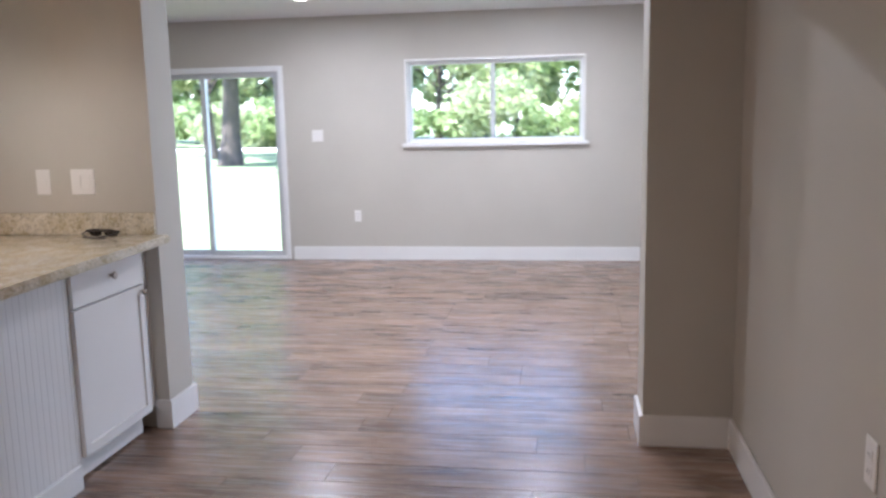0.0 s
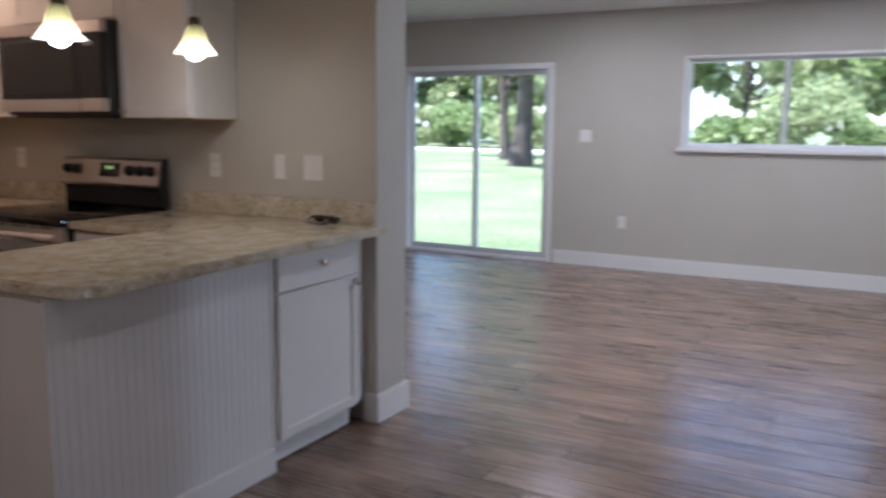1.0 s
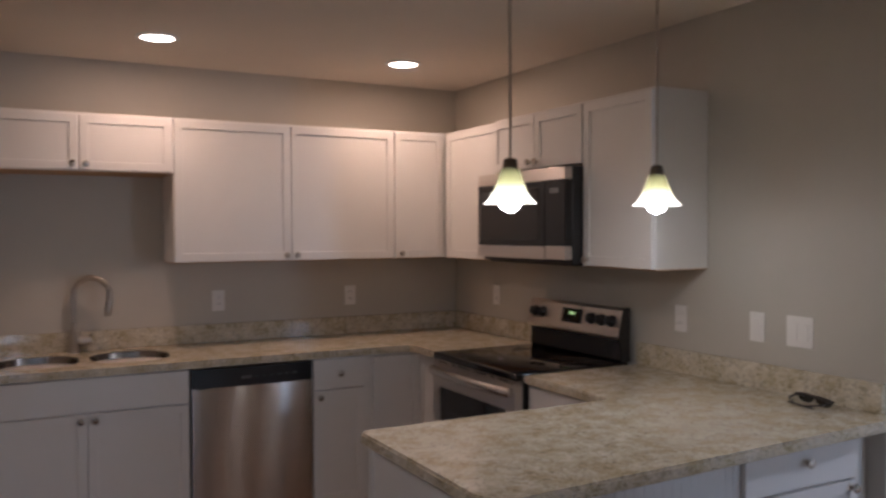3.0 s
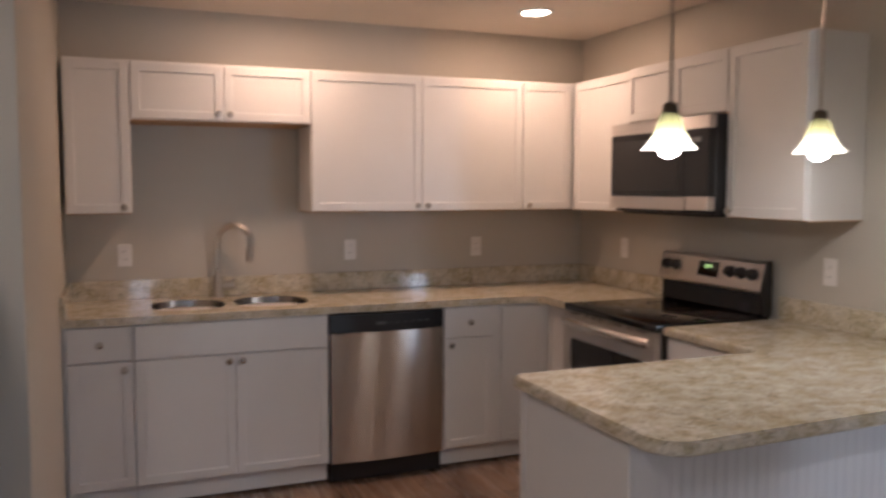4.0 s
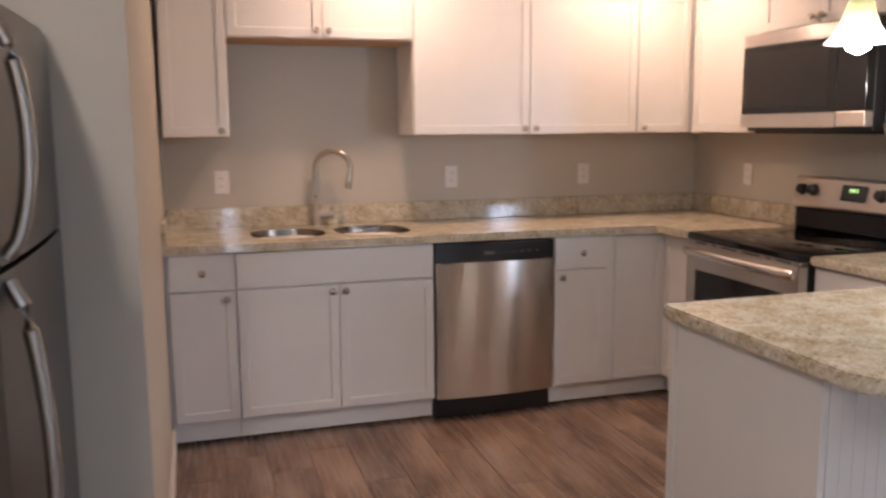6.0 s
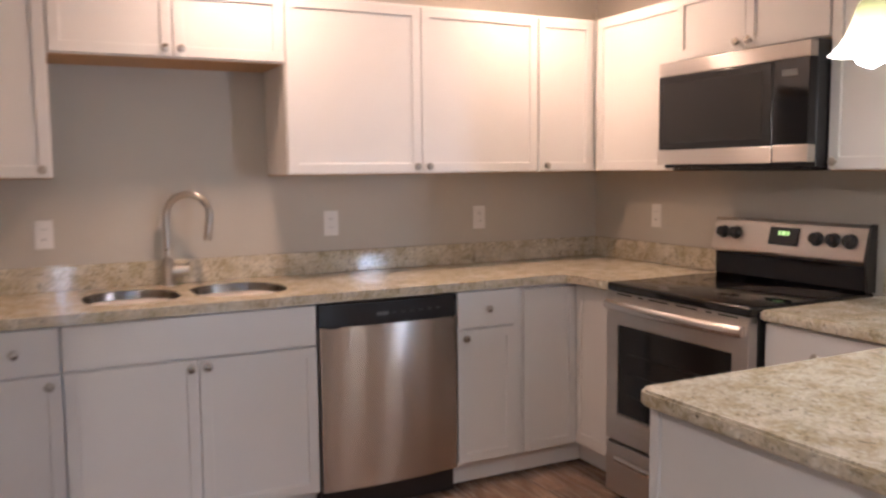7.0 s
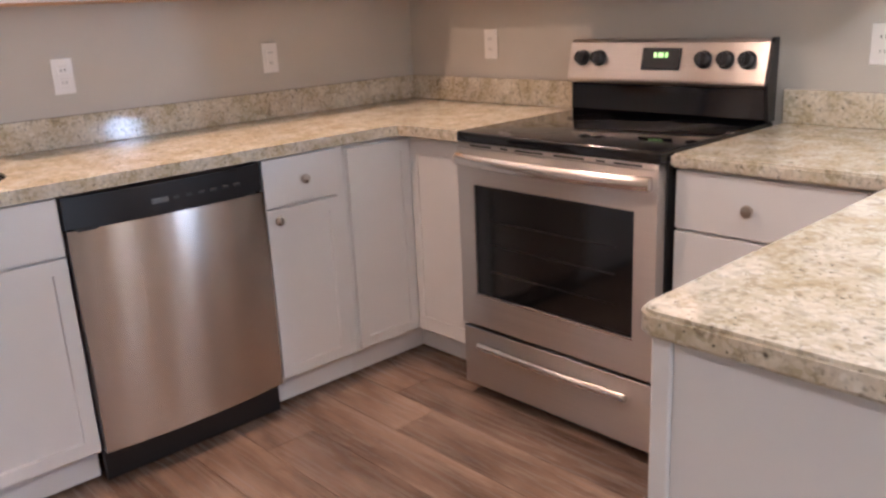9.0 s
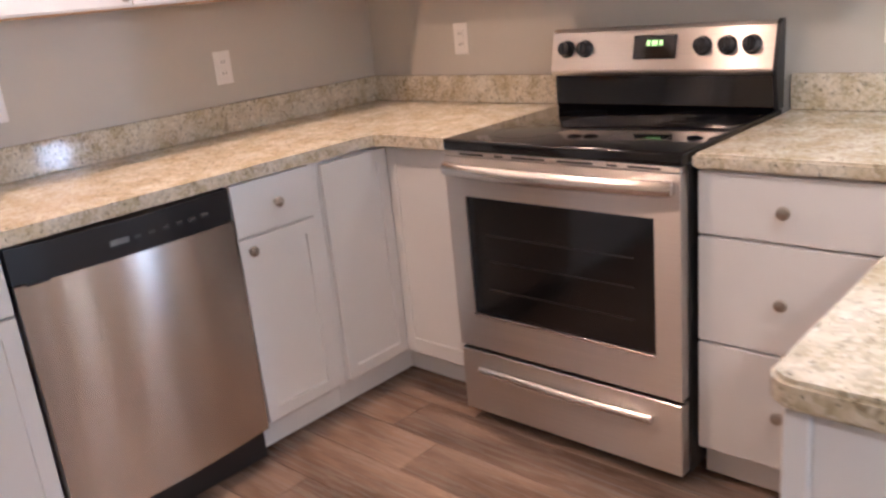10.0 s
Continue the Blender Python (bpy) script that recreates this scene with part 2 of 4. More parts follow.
# ---- building helpers ----
def box(bm, lo, hi, bevel=0.0, segments=1):
    """A box from corner to corner, its edges rounded by bevel."""
    made = bmesh.ops.create_cube(bm, size=1.0)["verts"]
    size, mid = Vector(hi) - Vector(lo), (Vector(hi) + Vector(lo)) / 2
    for v in made:
        v.co = Vector((v.co.x * size.x, v.co.y * size.y, v.co.z * size.z)) + mid
    if bevel:
        edges = list({e for v in made for e in v.link_edges})
        bmesh.ops.bevel(bm, geom=edges, offset=bevel, segments=segments, affect="EDGES", profile=0.5)
    return bm


def solid(lo, hi, bevel=0.0, segments=1):
    return box(bmesh.new(), lo, hi, bevel, segments)


def lathe(bm, profile, m=None, n=20, ripple=None, caps=True):
    """Turns (radius, height) points about z."""
    rings = []
    for r, h in profile:
        ring = []
        for k in range(n):
            a = 2 * math.pi * k / n
            rr = r * (1 + (ripple(a, h) if ripple else 0))
            v = Vector((rr * math.cos(a), rr * math.sin(a), h))
            ring.append(bm.verts.new(m @ v if m else v))
        rings.append(ring)
    for p, q in zip(rings, rings[1:]):
        for k in range(n):
            bm.faces.new((p[k], p[(k + 1) % n], q[(k + 1) % n], q[k]))
    if caps and profile[0][0] > 1e-4:
        bm.faces.new(list(reversed(rings[0])))
    if caps and profile[-1][0] > 1e-4:
        bm.faces.new(rings[-1])
    return bm


def tube(bm, points, radius, n=12, flat=1.0):
    """A round bar along points; radius a number or one for each point."""
    points = [Vector(p) for p in points]
    radii = radius if isinstance(radius, (list, tuple)) else [radius] * len(points)
    rings = []
    up = Vector((0, 0, 1))
    for i, p in enumerate(points):
        way = (points[min(i + 1, len(points) - 1)] - points[max(i - 1, 0)]).normalized()
        side = way.cross(up if abs(way.dot(up)) < 0.97 else Vector((0, 1, 0))).normalized()
        other = side.cross(way).normalized()
        rings.append([bm.verts.new(p + radii[i] * (math.cos(2 * math.pi * k / n) * side + flat * math.sin(2 * math.pi * k / n) * other)) for k in range(n)])
    for p, q in zip(rings, rings[1:]):
        for k in range(n):
            bm.faces.new((p[k], p[(k + 1) % n], q[(k + 1) % n], q[k]))
    bm.faces.new(list(reversed(rings[0])))
    bm.faces.new(rings[-1])
    return bm


def part(name, bm, material, parent=None, label="", smooth=False):
    bmesh.ops.recalc_face_normals(bm, faces=bm.faces)
    me = bpy.data.meshes.new(name)
    bm.to_mesh(me)
    bm.free()
    me.materials.append(material)
    if smooth:
        me.polygons.foreach_set("use_smooth", [True] * len(me.polygons))
        me.set_sharp_from_angle(angle=radians(40))
    ob = new(name, me)
    if parent is not None:
        ob.parent = parent
    if label:
        tagged(ob, label)
    return ob


def thing(name, label, category, m=None, group="", kind=""):
    ob = new(name)
    ob.empty_display_size = 0.1
    if m is not None:
        ob.matrix_world = m
    return tagged(ob, label, category, group, kind)


def setting(name, label, category, bm, material):
    return tagged(part(name, bm, material), label, category, kind="structure")


FACE_RANGE = -90

# ---- structure ----
def wall_with_opening(bm, x0, x1, y0, y1, z1, openings):
    """A wall along y; openings are (y0, y1, z0, z1) in order of y."""
    at = y0
    for a0, a1, b0, b1 in openings:
        box(bm, (x0, at, 0), (x1, a0, z1))
        if b0 > 0:
            box(bm, (x0, a0, 0), (x1, a1, b0))
        if b1 < z1:
            box(bm, (x0, a0, b1), (x1, a1, z1))
        at = a1
    box(bm, (x0, at, 0), (x1, y1, z1))
    return bm


T = 0.14


def wall_along_x(bm, x0, x1, y0, y1, z1, openings):
    """A wall along x; openings are (x0, x1, z0, z1) in order of x."""
    at = x0
    for a0, a1, b0, b1 in openings:
        box(bm, (at, y0, 0), (a0, y1, z1))
        box(bm, (a0, y0, 0), (a1, y1, b0))
        box(bm, (a0, y0, b1), (a1, y1, z1))
        at = a1
    box(bm, (at, y0, 0), (x1, y1, z1))
    return bm


setting("floor", "dark subfloor under the planks", "floor", solid((WW - 0.1, LIV_S - 0.1, -0.12), (XF + T, LIV_N + 0.1, -0.008)), UNDER)
FLOOR = bpy.data.objects["floor"]
setting("wall_north", "greige painted wall behind the sink cabinets", "wall", solid((WL - T, 0, 0), (0, T, CEIL)), WALL)
setting("wall_left", "greige painted wall beside the sink cabinets", "wall", solid((WW, YN, 0), (WL, 0, CEIL)), WALL)
setting("wall_west", "greige painted wall behind the refrigerator", "wall", solid((WW - T, YS, 0), (WW, YN, CEIL)), WALL)
setting("wall_south", "greige painted dining wall", "wall", wall_along_x(bmesh.new(), WW - T, 0, YS - T, YS, CEIL, [DWIN]), WALL)
setting("wall_middle", "greige painted wall between kitchen and living room with a wide opening", "wall",
        wall_with_opening(bmesh.new(), 0, PIER, LIV_S, LIV_N, CEIL + 0.05, [(OPEN_S, OPEN_N, 0, HEAD)]), WALL)
setting("wall_east", "greige painted living room wall with a glass door and a window", "wall",
        wall_with_opening(bmesh.new(), XF, XF + T, LIV_S, LIV_N, CEIL + 0.05, [(WIN_Y0, WIN_Y1, WIN_Z0, WIN_Z1), (DOOR_Y0, DOOR_Y1, 0, DOOR_Z)]), WALL)
setting("wall_living_north", "greige painted living room side wall", "wall", solid((PIER, LIV_N, 0), (XF + T, LIV_N + T, CEIL + 0.05)), WALL)
setting("wall_living_south", "greige painted living room side wall", "wall", wall_along_x(bmesh.new(), PIER, XF + T, LIV_S - T, LIV_S, CEIL + 0.05, [(x0, x1, SWIN_Z0, SWIN_Z1) for x0, x1 in SWINS]), WALL)
setting("ceiling", "textured off-white kitchen and dining ceiling, tinted for warm bounced light", "ceiling", solid((WW - T, YS - T, CEIL), (0, T, CEIL + 0.12)), CEILING)
setting("ceiling_living", "white living room ceiling, brightened for bounced daylight", "ceiling", solid((PIER, LIV_S, CEIL_L), (XF, LIV_N, CEIL_L + 0.1)), CEIL_DAYLIT)
setting("roof", "flat roof slab over the house", "roof", solid((WW - 0.3, LIV_S - 0.4, 2.6), (XF + 0.25, LIV_N + 0.4, 2.75)), CEILING)


def board(name, x0, y0, x1, y1, h=0.135):
    """A baseboard, its top edge rounded, along one side of a wall."""
    bm = solid((min(x0, x1), min(y0, y1), 0.0), (max(x0, x1), max(y0, y1), h))
    top = [e for e in bm.edges if all(v.co.z > h - 1e-4 for v in e.verts)]
    bmesh.ops.bevel(bm, geom=top, offset=0.005, segments=2, affect="EDGES")
    return setting(name, "white painted wooden baseboard", "baseboard", bm, TRIM)


B = 0.016
board("baseboard", XF - B, LIV_S, XF - 0.0005, DOOR_Y0 - 0.05)
board("baseboard", XF - B, DOOR_Y1 + 0.05, XF - 0.0005, LIV_N)
board("baseboard", -B, OPEN_N + 0.0005, PIER + B, OPEN_N - B)
board("baseboard", -B, OPEN_N, -0.0005, -2.89)
board("baseboard", PIER + 0.0005, OPEN_N, PIER + B, LIV_N)
board("baseboard", -B, OPEN_S - 0.0005, PIER + B, OPEN_S + B)
board("baseboard", -B, YS + B, -0.0005, OPEN_S)
board("baseboard", PIER + 0.0005, LIV_S, PIER + B, OPEN_S)
board("baseboard", WW, YS + 0.0005, -0.0005, YS + B)
board("baseboard", WL + 0.0005, YN, WL + B, -0.66, 0.11)
board("baseboard", WW + 0.02, YN - B, WL + B, YN - 0.0005, 0.11)
board("baseboard", WW + 0.0005, YS + B, WW + B, YN - B, 0.11)
for cx, cy, cz in [(*c, CEIL) for c in CANS + DINING_CANS] + [(*c, CEIL_L) for c in LIV_CANS]:
    can = thing("recessed_light", "lit round recessed ceiling light with a white trim ring", "ceiling light", pose(cx, cy, cz), "recessed ceiling lights")
    part("trim_ring", lathe(bmesh.new(), [(0.075, -0.001), (0.098, -0.001), (0.098, -0.006), (0.075, -0.010)], n=28, caps=False), TRIM, can, smooth=True)
    part("lens", lathe(bmesh.new(), [(0.001, -0.0035), (0.074, -0.0035), (0.074, -0.0055), (0.001, -0.0055)], n=28), CAN, can, "glowing diffuser")


# ---- window and sliding door ----
def window(name):
    w = thing(name, "white two-pane sliding window with a white sill", "window", pose(XF, 0, 0), kind="structure")
    y0, y1, z0, z1, d = WIN_Y0, WIN_Y1, WIN_Z0, WIN_Z1, 0.06
    for nm, lo, hi in (("frame_bottom", (d, y0, z0), (d + 0.06, y1, z0 + 0.045)), ("frame_top", (d, y0, z1 - 0.035), (d + 0.06, y1, z1)),
                       ("frame_side", (d, y0, z0 + 0.045), (d + 0.06, y0 + 0.035, z1 - 0.035)), ("frame_side", (d, y1 - 0.035, z0 + 0.045), (d + 0.06, y1, z1 - 0.035))):
        part(nm, solid(lo, hi, 0.004), VINYL, w)
    ym = (y0 + y1) / 2 + 0.02
    part("meeting_rail", solid((d + 0.005, ym - 0.022, z0 + 0.045), (d + 0.05, ym + 0.022, z1 - 0.035), 0.003), ALU, w)
    part("window_sill", solid((-0.045, y0 - 0.05, z0 - 0.035), (d, y1 + 0.05, z0 + 0.002), 0.006, 2), TRIM, w, "white projecting sill")
    for a0, a1 in ((y0 + 0.035, ym - 0.022), (ym + 0.022, y1 - 0.035)):
        p = part("pane", solid((d + 0.025, a0, z0 + 0.045), (d + 0.029, a1, z1 - 0.035)), GLASS, w)
        p.visible_shadow = False
    c = 0.02
    for nm, lo, hi in (("casing", (-0.010, y0 - c, z0 + 0.003), (0.058, y0 + 0.004, z1 + c)), ("casing", (-0.010, y1 - 0.004, z0 + 0.003), (0.058, y1 + c, z1 + c)),
                       ("casing", (-0.010, y0 + 0.0045, z1 - 0.004), (0.058, y1 - 0.0045, z1 + c))):
        part(nm, solid(lo, hi, 0.003), TRIM, w)
    return w


def sliding_door(name):
    w = thing(name, "white framed sliding glass door to the garden, closed", "sliding door", pose(XF, 0, 0), kind="structure")
    y0, y1, z1 = DOOR_Y0, DOOR_Y1, DOOR_Z
    f = 0.045
    for nm, lo, hi in (("jamb", (-0.008, y0 - 0.012, 0), (0.10, y0 + f, z1 + 0.02)), ("jamb", (-0.008, y1 - f, 0), (0.10, y1 + 0.012, z1 + 0.02)),
                       ("head", (-0.008, y0 + f, z1 - 0.04), (0.10, y1 - f, z1 + 0.02)), ("threshold", (-0.02, y0 + f, 0.0), (0.10, y1 - f, 0.03))):
        part(nm, solid(lo, hi, 0.004), VINYL, w)
    ym = (y0 + y1) / 2
    for nm, a0, a1, x in (("fixed_panel", ym - 0.02, y1 - f, 0.055), ("sliding_panel", y0 + f, ym + 0.03, 0.02)):
        p = part(nm, solid((x, a0, 0.03), (x + 0.03, a0 + 0.05, z1 - 0.04), 0.003), ALU, w)
        part("stile", solid((x, a1 - 0.05, 0.03), (x + 0.03, a1, z1 - 0.04), 0.003), ALU, p)
        part("rail", solid((x, a0 + 0.05, 0.03), (x + 0.03, a1 - 0.05, 0.085), 0.003), ALU, p)
        part("rail", solid((x, a0 + 0.05, z1 - 0.09), (x + 0.03, a1 - 0.05, z1 - 0.04), 0.003), ALU, p)
        g = part("pane", solid((x + 0.012, a0 + 0.05, 0.085), (x + 0.016, a1 - 0.05, z1 - 0.09)), GLASS, p)
        g.visible_shadow = False
    return w


window("window_1")
sliding_door("door_1")


# ---- cabinets ----
def knob(parent, x, y, z):
    """A small round knob on a front that faces -y."""
    m = Matrix.Translation((x, y, z)) @ Matrix.Rotation(radians(90), 4, "X")
    prof = [(0.006, 0.0), (0.006, 0.010), (0.013, 0.014), (0.0165, 0.020), (0.014, 0.026), (0.004, 0.029)]
    return part("knob", lathe(bmesh.new(), prof, m, 14), NICKEL, parent, "round brushed nickel knob", True)


def front(name, parent, x0, x1, z0, z1, knob_at=None, shaker=True, y=0.0, material=None):
    """A door or drawer front proud of y by 19 mm; shaker: with a frame round a sunk panel."""
    bm = solid((x0, y - 0.019, z0), (x1, y - 0.0005, z1), 0.0018)
    if shaker:
        bm.faces.ensure_lookup_table()
        f = min((f for f in bm.faces if f.normal.y < -0.9), key=lambda f: -f.calc_area())
        w = min(0.055, (x1 - x0) * 0.24)
        bmesh.ops.inset_individual(bm, faces=[f], thickness=w)
        bmesh.ops.inset_individual(bm, faces=[f], thickness=0.0025, depth=-0.0075)
    d = part(name, bm, material or CABINET, parent)
    if knob_at:
        knob(d, knob_at[0], y - 0.019, knob_at[1])
    return d


TOE, BASE_H = 0.105, 0.876


def base_cabinet(label, w, m, fronts, depth=0.60, back=True):
    """A base unit with its front at y = 0; fronts: (kind, x0, x1, z0, z1, knob)."""
    c = thing("base_cabinet", label, "cabinet", m, "white base cabinets")
    part("carcass", solid((0.0005, 0, TOE), (w - 0.0005, depth, BASE_H), 0.001), CABINET, c)
    part("toe_kick", solid((0.0005, 0.04, 0.012), (w - 0.0005, 0.065, TOE)), CABINET, c, "recessed white toe kick")
    # dark strip added for the shade below the toe kick
    part("toe_shade", solid((0.0005, 0.0655, 0.0), (w - 0.0005, 0.12, TOE)), UNDER, c, "dark strip standing for shade under the toe kick")
    for kind, x0, x1, z0, z1, kn in fronts:
        front("drawer_front" if kind == "drawer" else "door", c, x0, x1, z0, z1, kn, kind == "door")
    return c


G = 0.004
FY = -0.605
w = 0.285
base_cabinet("narrow white base cabinet with a drawer over a door", w, pose(-3.015, FY, 0),
             [("drawer", G, w - G, 0.712, 0.868, (w / 2, 0.79)), ("door", G, w - G, 0.118, 0.704, (w - 0.04, 0.67))])
w = 0.912
base_cabinet("white sink base cabinet with two doors and a false front", w, pose(-2.7295, FY, 0),
             [("drawer", G, w - G, 0.712, 0.868, None), ("door", G, w / 2 - 0.0015, 0.118, 0.704, (w / 2 - 0.03, 0.675)), ("door", w / 2 + 0.0015, w - G, 0.118, 0.704, (w / 2 + 0.03, 0.675))])
w = 0.331
base_cabinet("narrow white base cabinet with drawer and door beside the dishwasher", w, pose(-1.199, FY, 0),
             [("drawer", G, w - 0.042, 0.712, 0.868, (w / 2 - 0.015, 0.79)), ("door", G, w - 0.042, 0.118, 0.704, (0.037, 0.67))])
tagged(part("filler_strip", solid((WL + 0.001, FY + 0.01, 0.0), (-3.0155, FY + 0.03, BASE_H)), CABINET), "white filler strip between cabinet and wall", "filler")

RY0, RY1 = -0.977, -1.737       # range
corner = thing("corner_cabinet", "white corner base cabinet with two panels meeting inwards", "cabinet", pose(-0.867, FY, 0), "white base cabinets")
CE = RY0 - FY + 0.005            # end of the return beside the range
part("carcass", solid((0.0, 0.0, TOE), (0.863, 0.60, BASE_H)), CABINET, corner)
part("return_carcass", solid((0.312, CE, TOE), (0.863, -0.0005, BASE_H)), CABINET, corner)
part("toe_kick", solid((0.0, 0.04, 0.012), (0.352, 0.065, TOE)), CABINET, corner)
# dark strips stand for the shade under both corner toe kicks
part("toe_shade", solid((0.0, 0.0655, 0), (0.84, 0.12, TOE)), UNDER, corner, "dark strip standing for shade under the toe kick")
part("toe_shade", solid((0.3825, CE, 0), (0.43, 0.065, TOE)), UNDER, corner, "dark strip standing for shade under the toe kick")
part("toe_kick", solid((0.3525, CE, 0.012), (0.382, 0.065, TOE)), CABINET, corner)
front("door", corner, 0.006, 0.289, 0.118, 0.858)
side = part("door", solid((0.293, CE + 0.004, 0.118), (0.3115, -0.002, 0.858), 0.0018), CABINET, corner)
for lo, hi in (((CE + 0.004, 0.118), (CE + 0.059, 0.858)), ((-0.057, 0.118), (-0.022, 0.858)), ((CE + 0.0595, 0.118), (-0.0575, 0.173)), ((CE + 0.0595, 0.803), (-0.0575, 0.858))):
    part("sunk_panel_frame", solid((0.2865, lo[0], lo[1]), (0.2928, hi[0], hi[1]), 0.001), CABINET, side)

FX = -0.605
w = 0.49
base_cabinet("white base cabinet with three drawers beside the range", w, pose(FX, RY1 - 0.004, 0, 0, 0, FACE_RANGE),
             [("drawer", G, w - G, 0.712, 0.868, (w / 2 - 0.03, 0.79)), ("drawer", G, w - G, 0.43, 0.704, (w / 2 - 0.03, 0.567)), ("drawer", G, w - G, 0.118, 0.422, (w / 2 - 0.03, 0.27))])

PEN_X, PEN_Y0, PEN_Y1 = -1.645, -3.085, -2.30    # worktop of the peninsula
PF = -2.905                                     # its outer face
w = 0.565
base_cabinet("white peninsula cabinet with a drawer over a door", w, pose(-0.665, PF, 0),
             [("drawer", 0.03, w - G, 0.712, 0.868, (w / 2 + 0.02, 0.795)), ("door", 0.03, w - G, 0.118, 0.704, (w - 0.035, 0.68))], depth=0.5)
tagged(part("filler_strip", solid((-0.099, PF + 0.02, TOE), (-0.0005, PF + 0.04, BASE_H)), CABINET), "white filler strip between peninsula cabinet and wall", "filler")

pen = thing("peninsula_cabinet", "white beadboard clad peninsula base with a low baseboard", "cabinet", pose(0, 0, 0), "white base cabinets")
X0, X1 = PEN_X + 0.035, -0.667
part("carcass", solid((X0 + 0.02, PF + 0.02, 0.0), (X1, PEN_Y1 - 0.04, BASE_H)), PANEL, pen)
part("end_panel", solid((X0, PF + 0.001, 0.0), (X0 + 0.0195, PEN_Y1 - 0.045, BASE_H), 0.002), PANEL, pen, "plain white end panel")
part("corner_post", solid((X0 - 0.004, PEN_Y1 - 0.0445, 0.0), (X0 + 0.03, PEN_Y1 - 0.012, BASE_H), 0.003), PANEL, pen)
n = 26
for k in range(n):
    a0, a1 = X0 + 0.02 + (X1 - X0 - 0.02) * k / n, X0 + 0.02 + (X1 - X0 - 0.02) * (k + 1) / n
    part("bead_board", solid((a0 + 0.0002, PF, 0.0), (a1 - 0.0002, PF + 0.0195, BASE_H), 0.0010), PANEL, pen)
part("baseboard_strip", solid((X0 - 0.002, PF - 0.016, 0.0), (X1 + 0.004, PF - 0.0005, 0.10), 0.004, 2), TRIM, pen)


def upper_cabinet(label, w, m, z0, z1, doors, depth=0.31):
    c = thing("wall_cabinet", label, "cabinet", m, "white wall cabinets")
    part("carcass", solid((0.0005, 0, z0), (w - 0.0005, depth - 0.001, z1), 0.001), CABINET, c)
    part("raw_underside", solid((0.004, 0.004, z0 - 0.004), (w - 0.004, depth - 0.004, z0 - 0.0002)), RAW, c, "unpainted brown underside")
    for x0, x1, kn in doors:
        front("door", c, x0, x1, z0 + 0.004, z1 - 0.012, kn)
    return c


UZ0, UZ1, UY = 1.374, 2.115, -0.311
w = 0.297
upper_cabinet("narrow white wall cabinet beside the sink", w, pose(-3.01, UY, 0), UZ0, UZ1, [(G, w - G, (w - 0.035, UZ0 + 0.03))])
w = 0.882
upper_cabinet("short white wall cabinet with two doors over the sink", w, pose(-2.7125, UY, 0), 1.83, UZ1,
              [(G, w / 2 - 0.002, (w / 2 - 0.03, 1.83 + 0.035)), (w / 2 + 0.002, w - G, (w / 2 + 0.03, 1.83 + 0.035))])
w = 1.236
upper_cabinet("wide white wall cabinet with two doors", w, pose(-1.830, UY, 0), UZ0, UZ1,
              [(G, w / 2 - 0.002, (w / 2 - 0.03, UZ0 + 0.03)), (w / 2 + 0.002, w - G, (w / 2 + 0.03, UZ0 + 0.03))])
w = 0.591
upper_cabinet("white corner wall cabinet with one door", w, pose(-0.592, UY, 0), UZ0, UZ1, [(G, 0.318, (0.04, UZ0 + 0.03))])
UX = -0.29
MY0, MY1 = -0.952, -1.709       # microwave
w = abs(MY0 - UY) - 0.022
upper_cabinet("narrow white wall cabinet beside the microwave", w, pose(-0.25, UY - 0.021, 0, 0, 0, FACE_RANGE), UZ0, UZ1, [(0.03, w - 0.002, None)], depth=0.249)
w = 0.757
upper_cabinet("short white wall cabinet over the microwave", w, pose(UX, MY0 + 0.001, 0, 0, 0, FACE_RANGE), 1.835, UZ1,
              [(G, w / 2 - 0.002, (w / 2 - 0.03, 1.87)), (w / 2 + 0.002, w - G, (w / 2 + 0.03, 1.87))], depth=0.289)
w = 0.45
upper_cabinet("white wall cabinet at the end of the run beside the microwave", w, pose(UX, MY1 - 0.002, 0, 0, 0, FACE_RANGE), UZ0, UZ1, [(G, w - G, (0.035, UZ0 + 0.03))], depth=0.289)


# ---- worktops ----
def slab(name, label, outline, z0, z1, holes=()):
    """A stone slab over an outline, with an eased top edge."""
    bm = bmesh.new()
    f = bm.faces.new([bm.verts.new((x, y, z1)) for x, y in outline])
    if holes:
        for hole in holes:
            hv = [bm.verts.new((x, y, z1)) for x, y in hole]
            for k in range(len(hv)):
                bm.edges.new((hv[k], hv[(k + 1) % len(hv)]))
        bm.faces.remove(f)
        bmesh.ops.triangle_fill(bm, use_beauty=True, use_dissolve=False, edges=list(bm.edges))
    made = bmesh.ops.extrude_face_region(bm, geom=list(bm.faces))
    for v in [g for g in made["geom"] if isinstance(g, bmesh.types.BMVert)]:
        v.co.z = z0
    bmesh.ops.recalc_face_normals(bm, faces=bm.faces)
    if not holes:
        rim = [e for e in bm.edges if all(abs(v.co.z - z1) < 1e-5 for v in e.verts) and len(e.link_faces) == 2 and abs(e.calc_face_angle(0)) > 0.8]
        rim += [e for e in bm.edges if all(abs(v.co.z - z0) < 1e-5 for v in e.verts) and len(e.link_faces) == 2 and abs(e.calc_face_angle(0)) > 0.8]
        bmesh.ops.bevel(bm, geom=rim, offset=0.006, segments=2, affect="EDGES")
    return bm


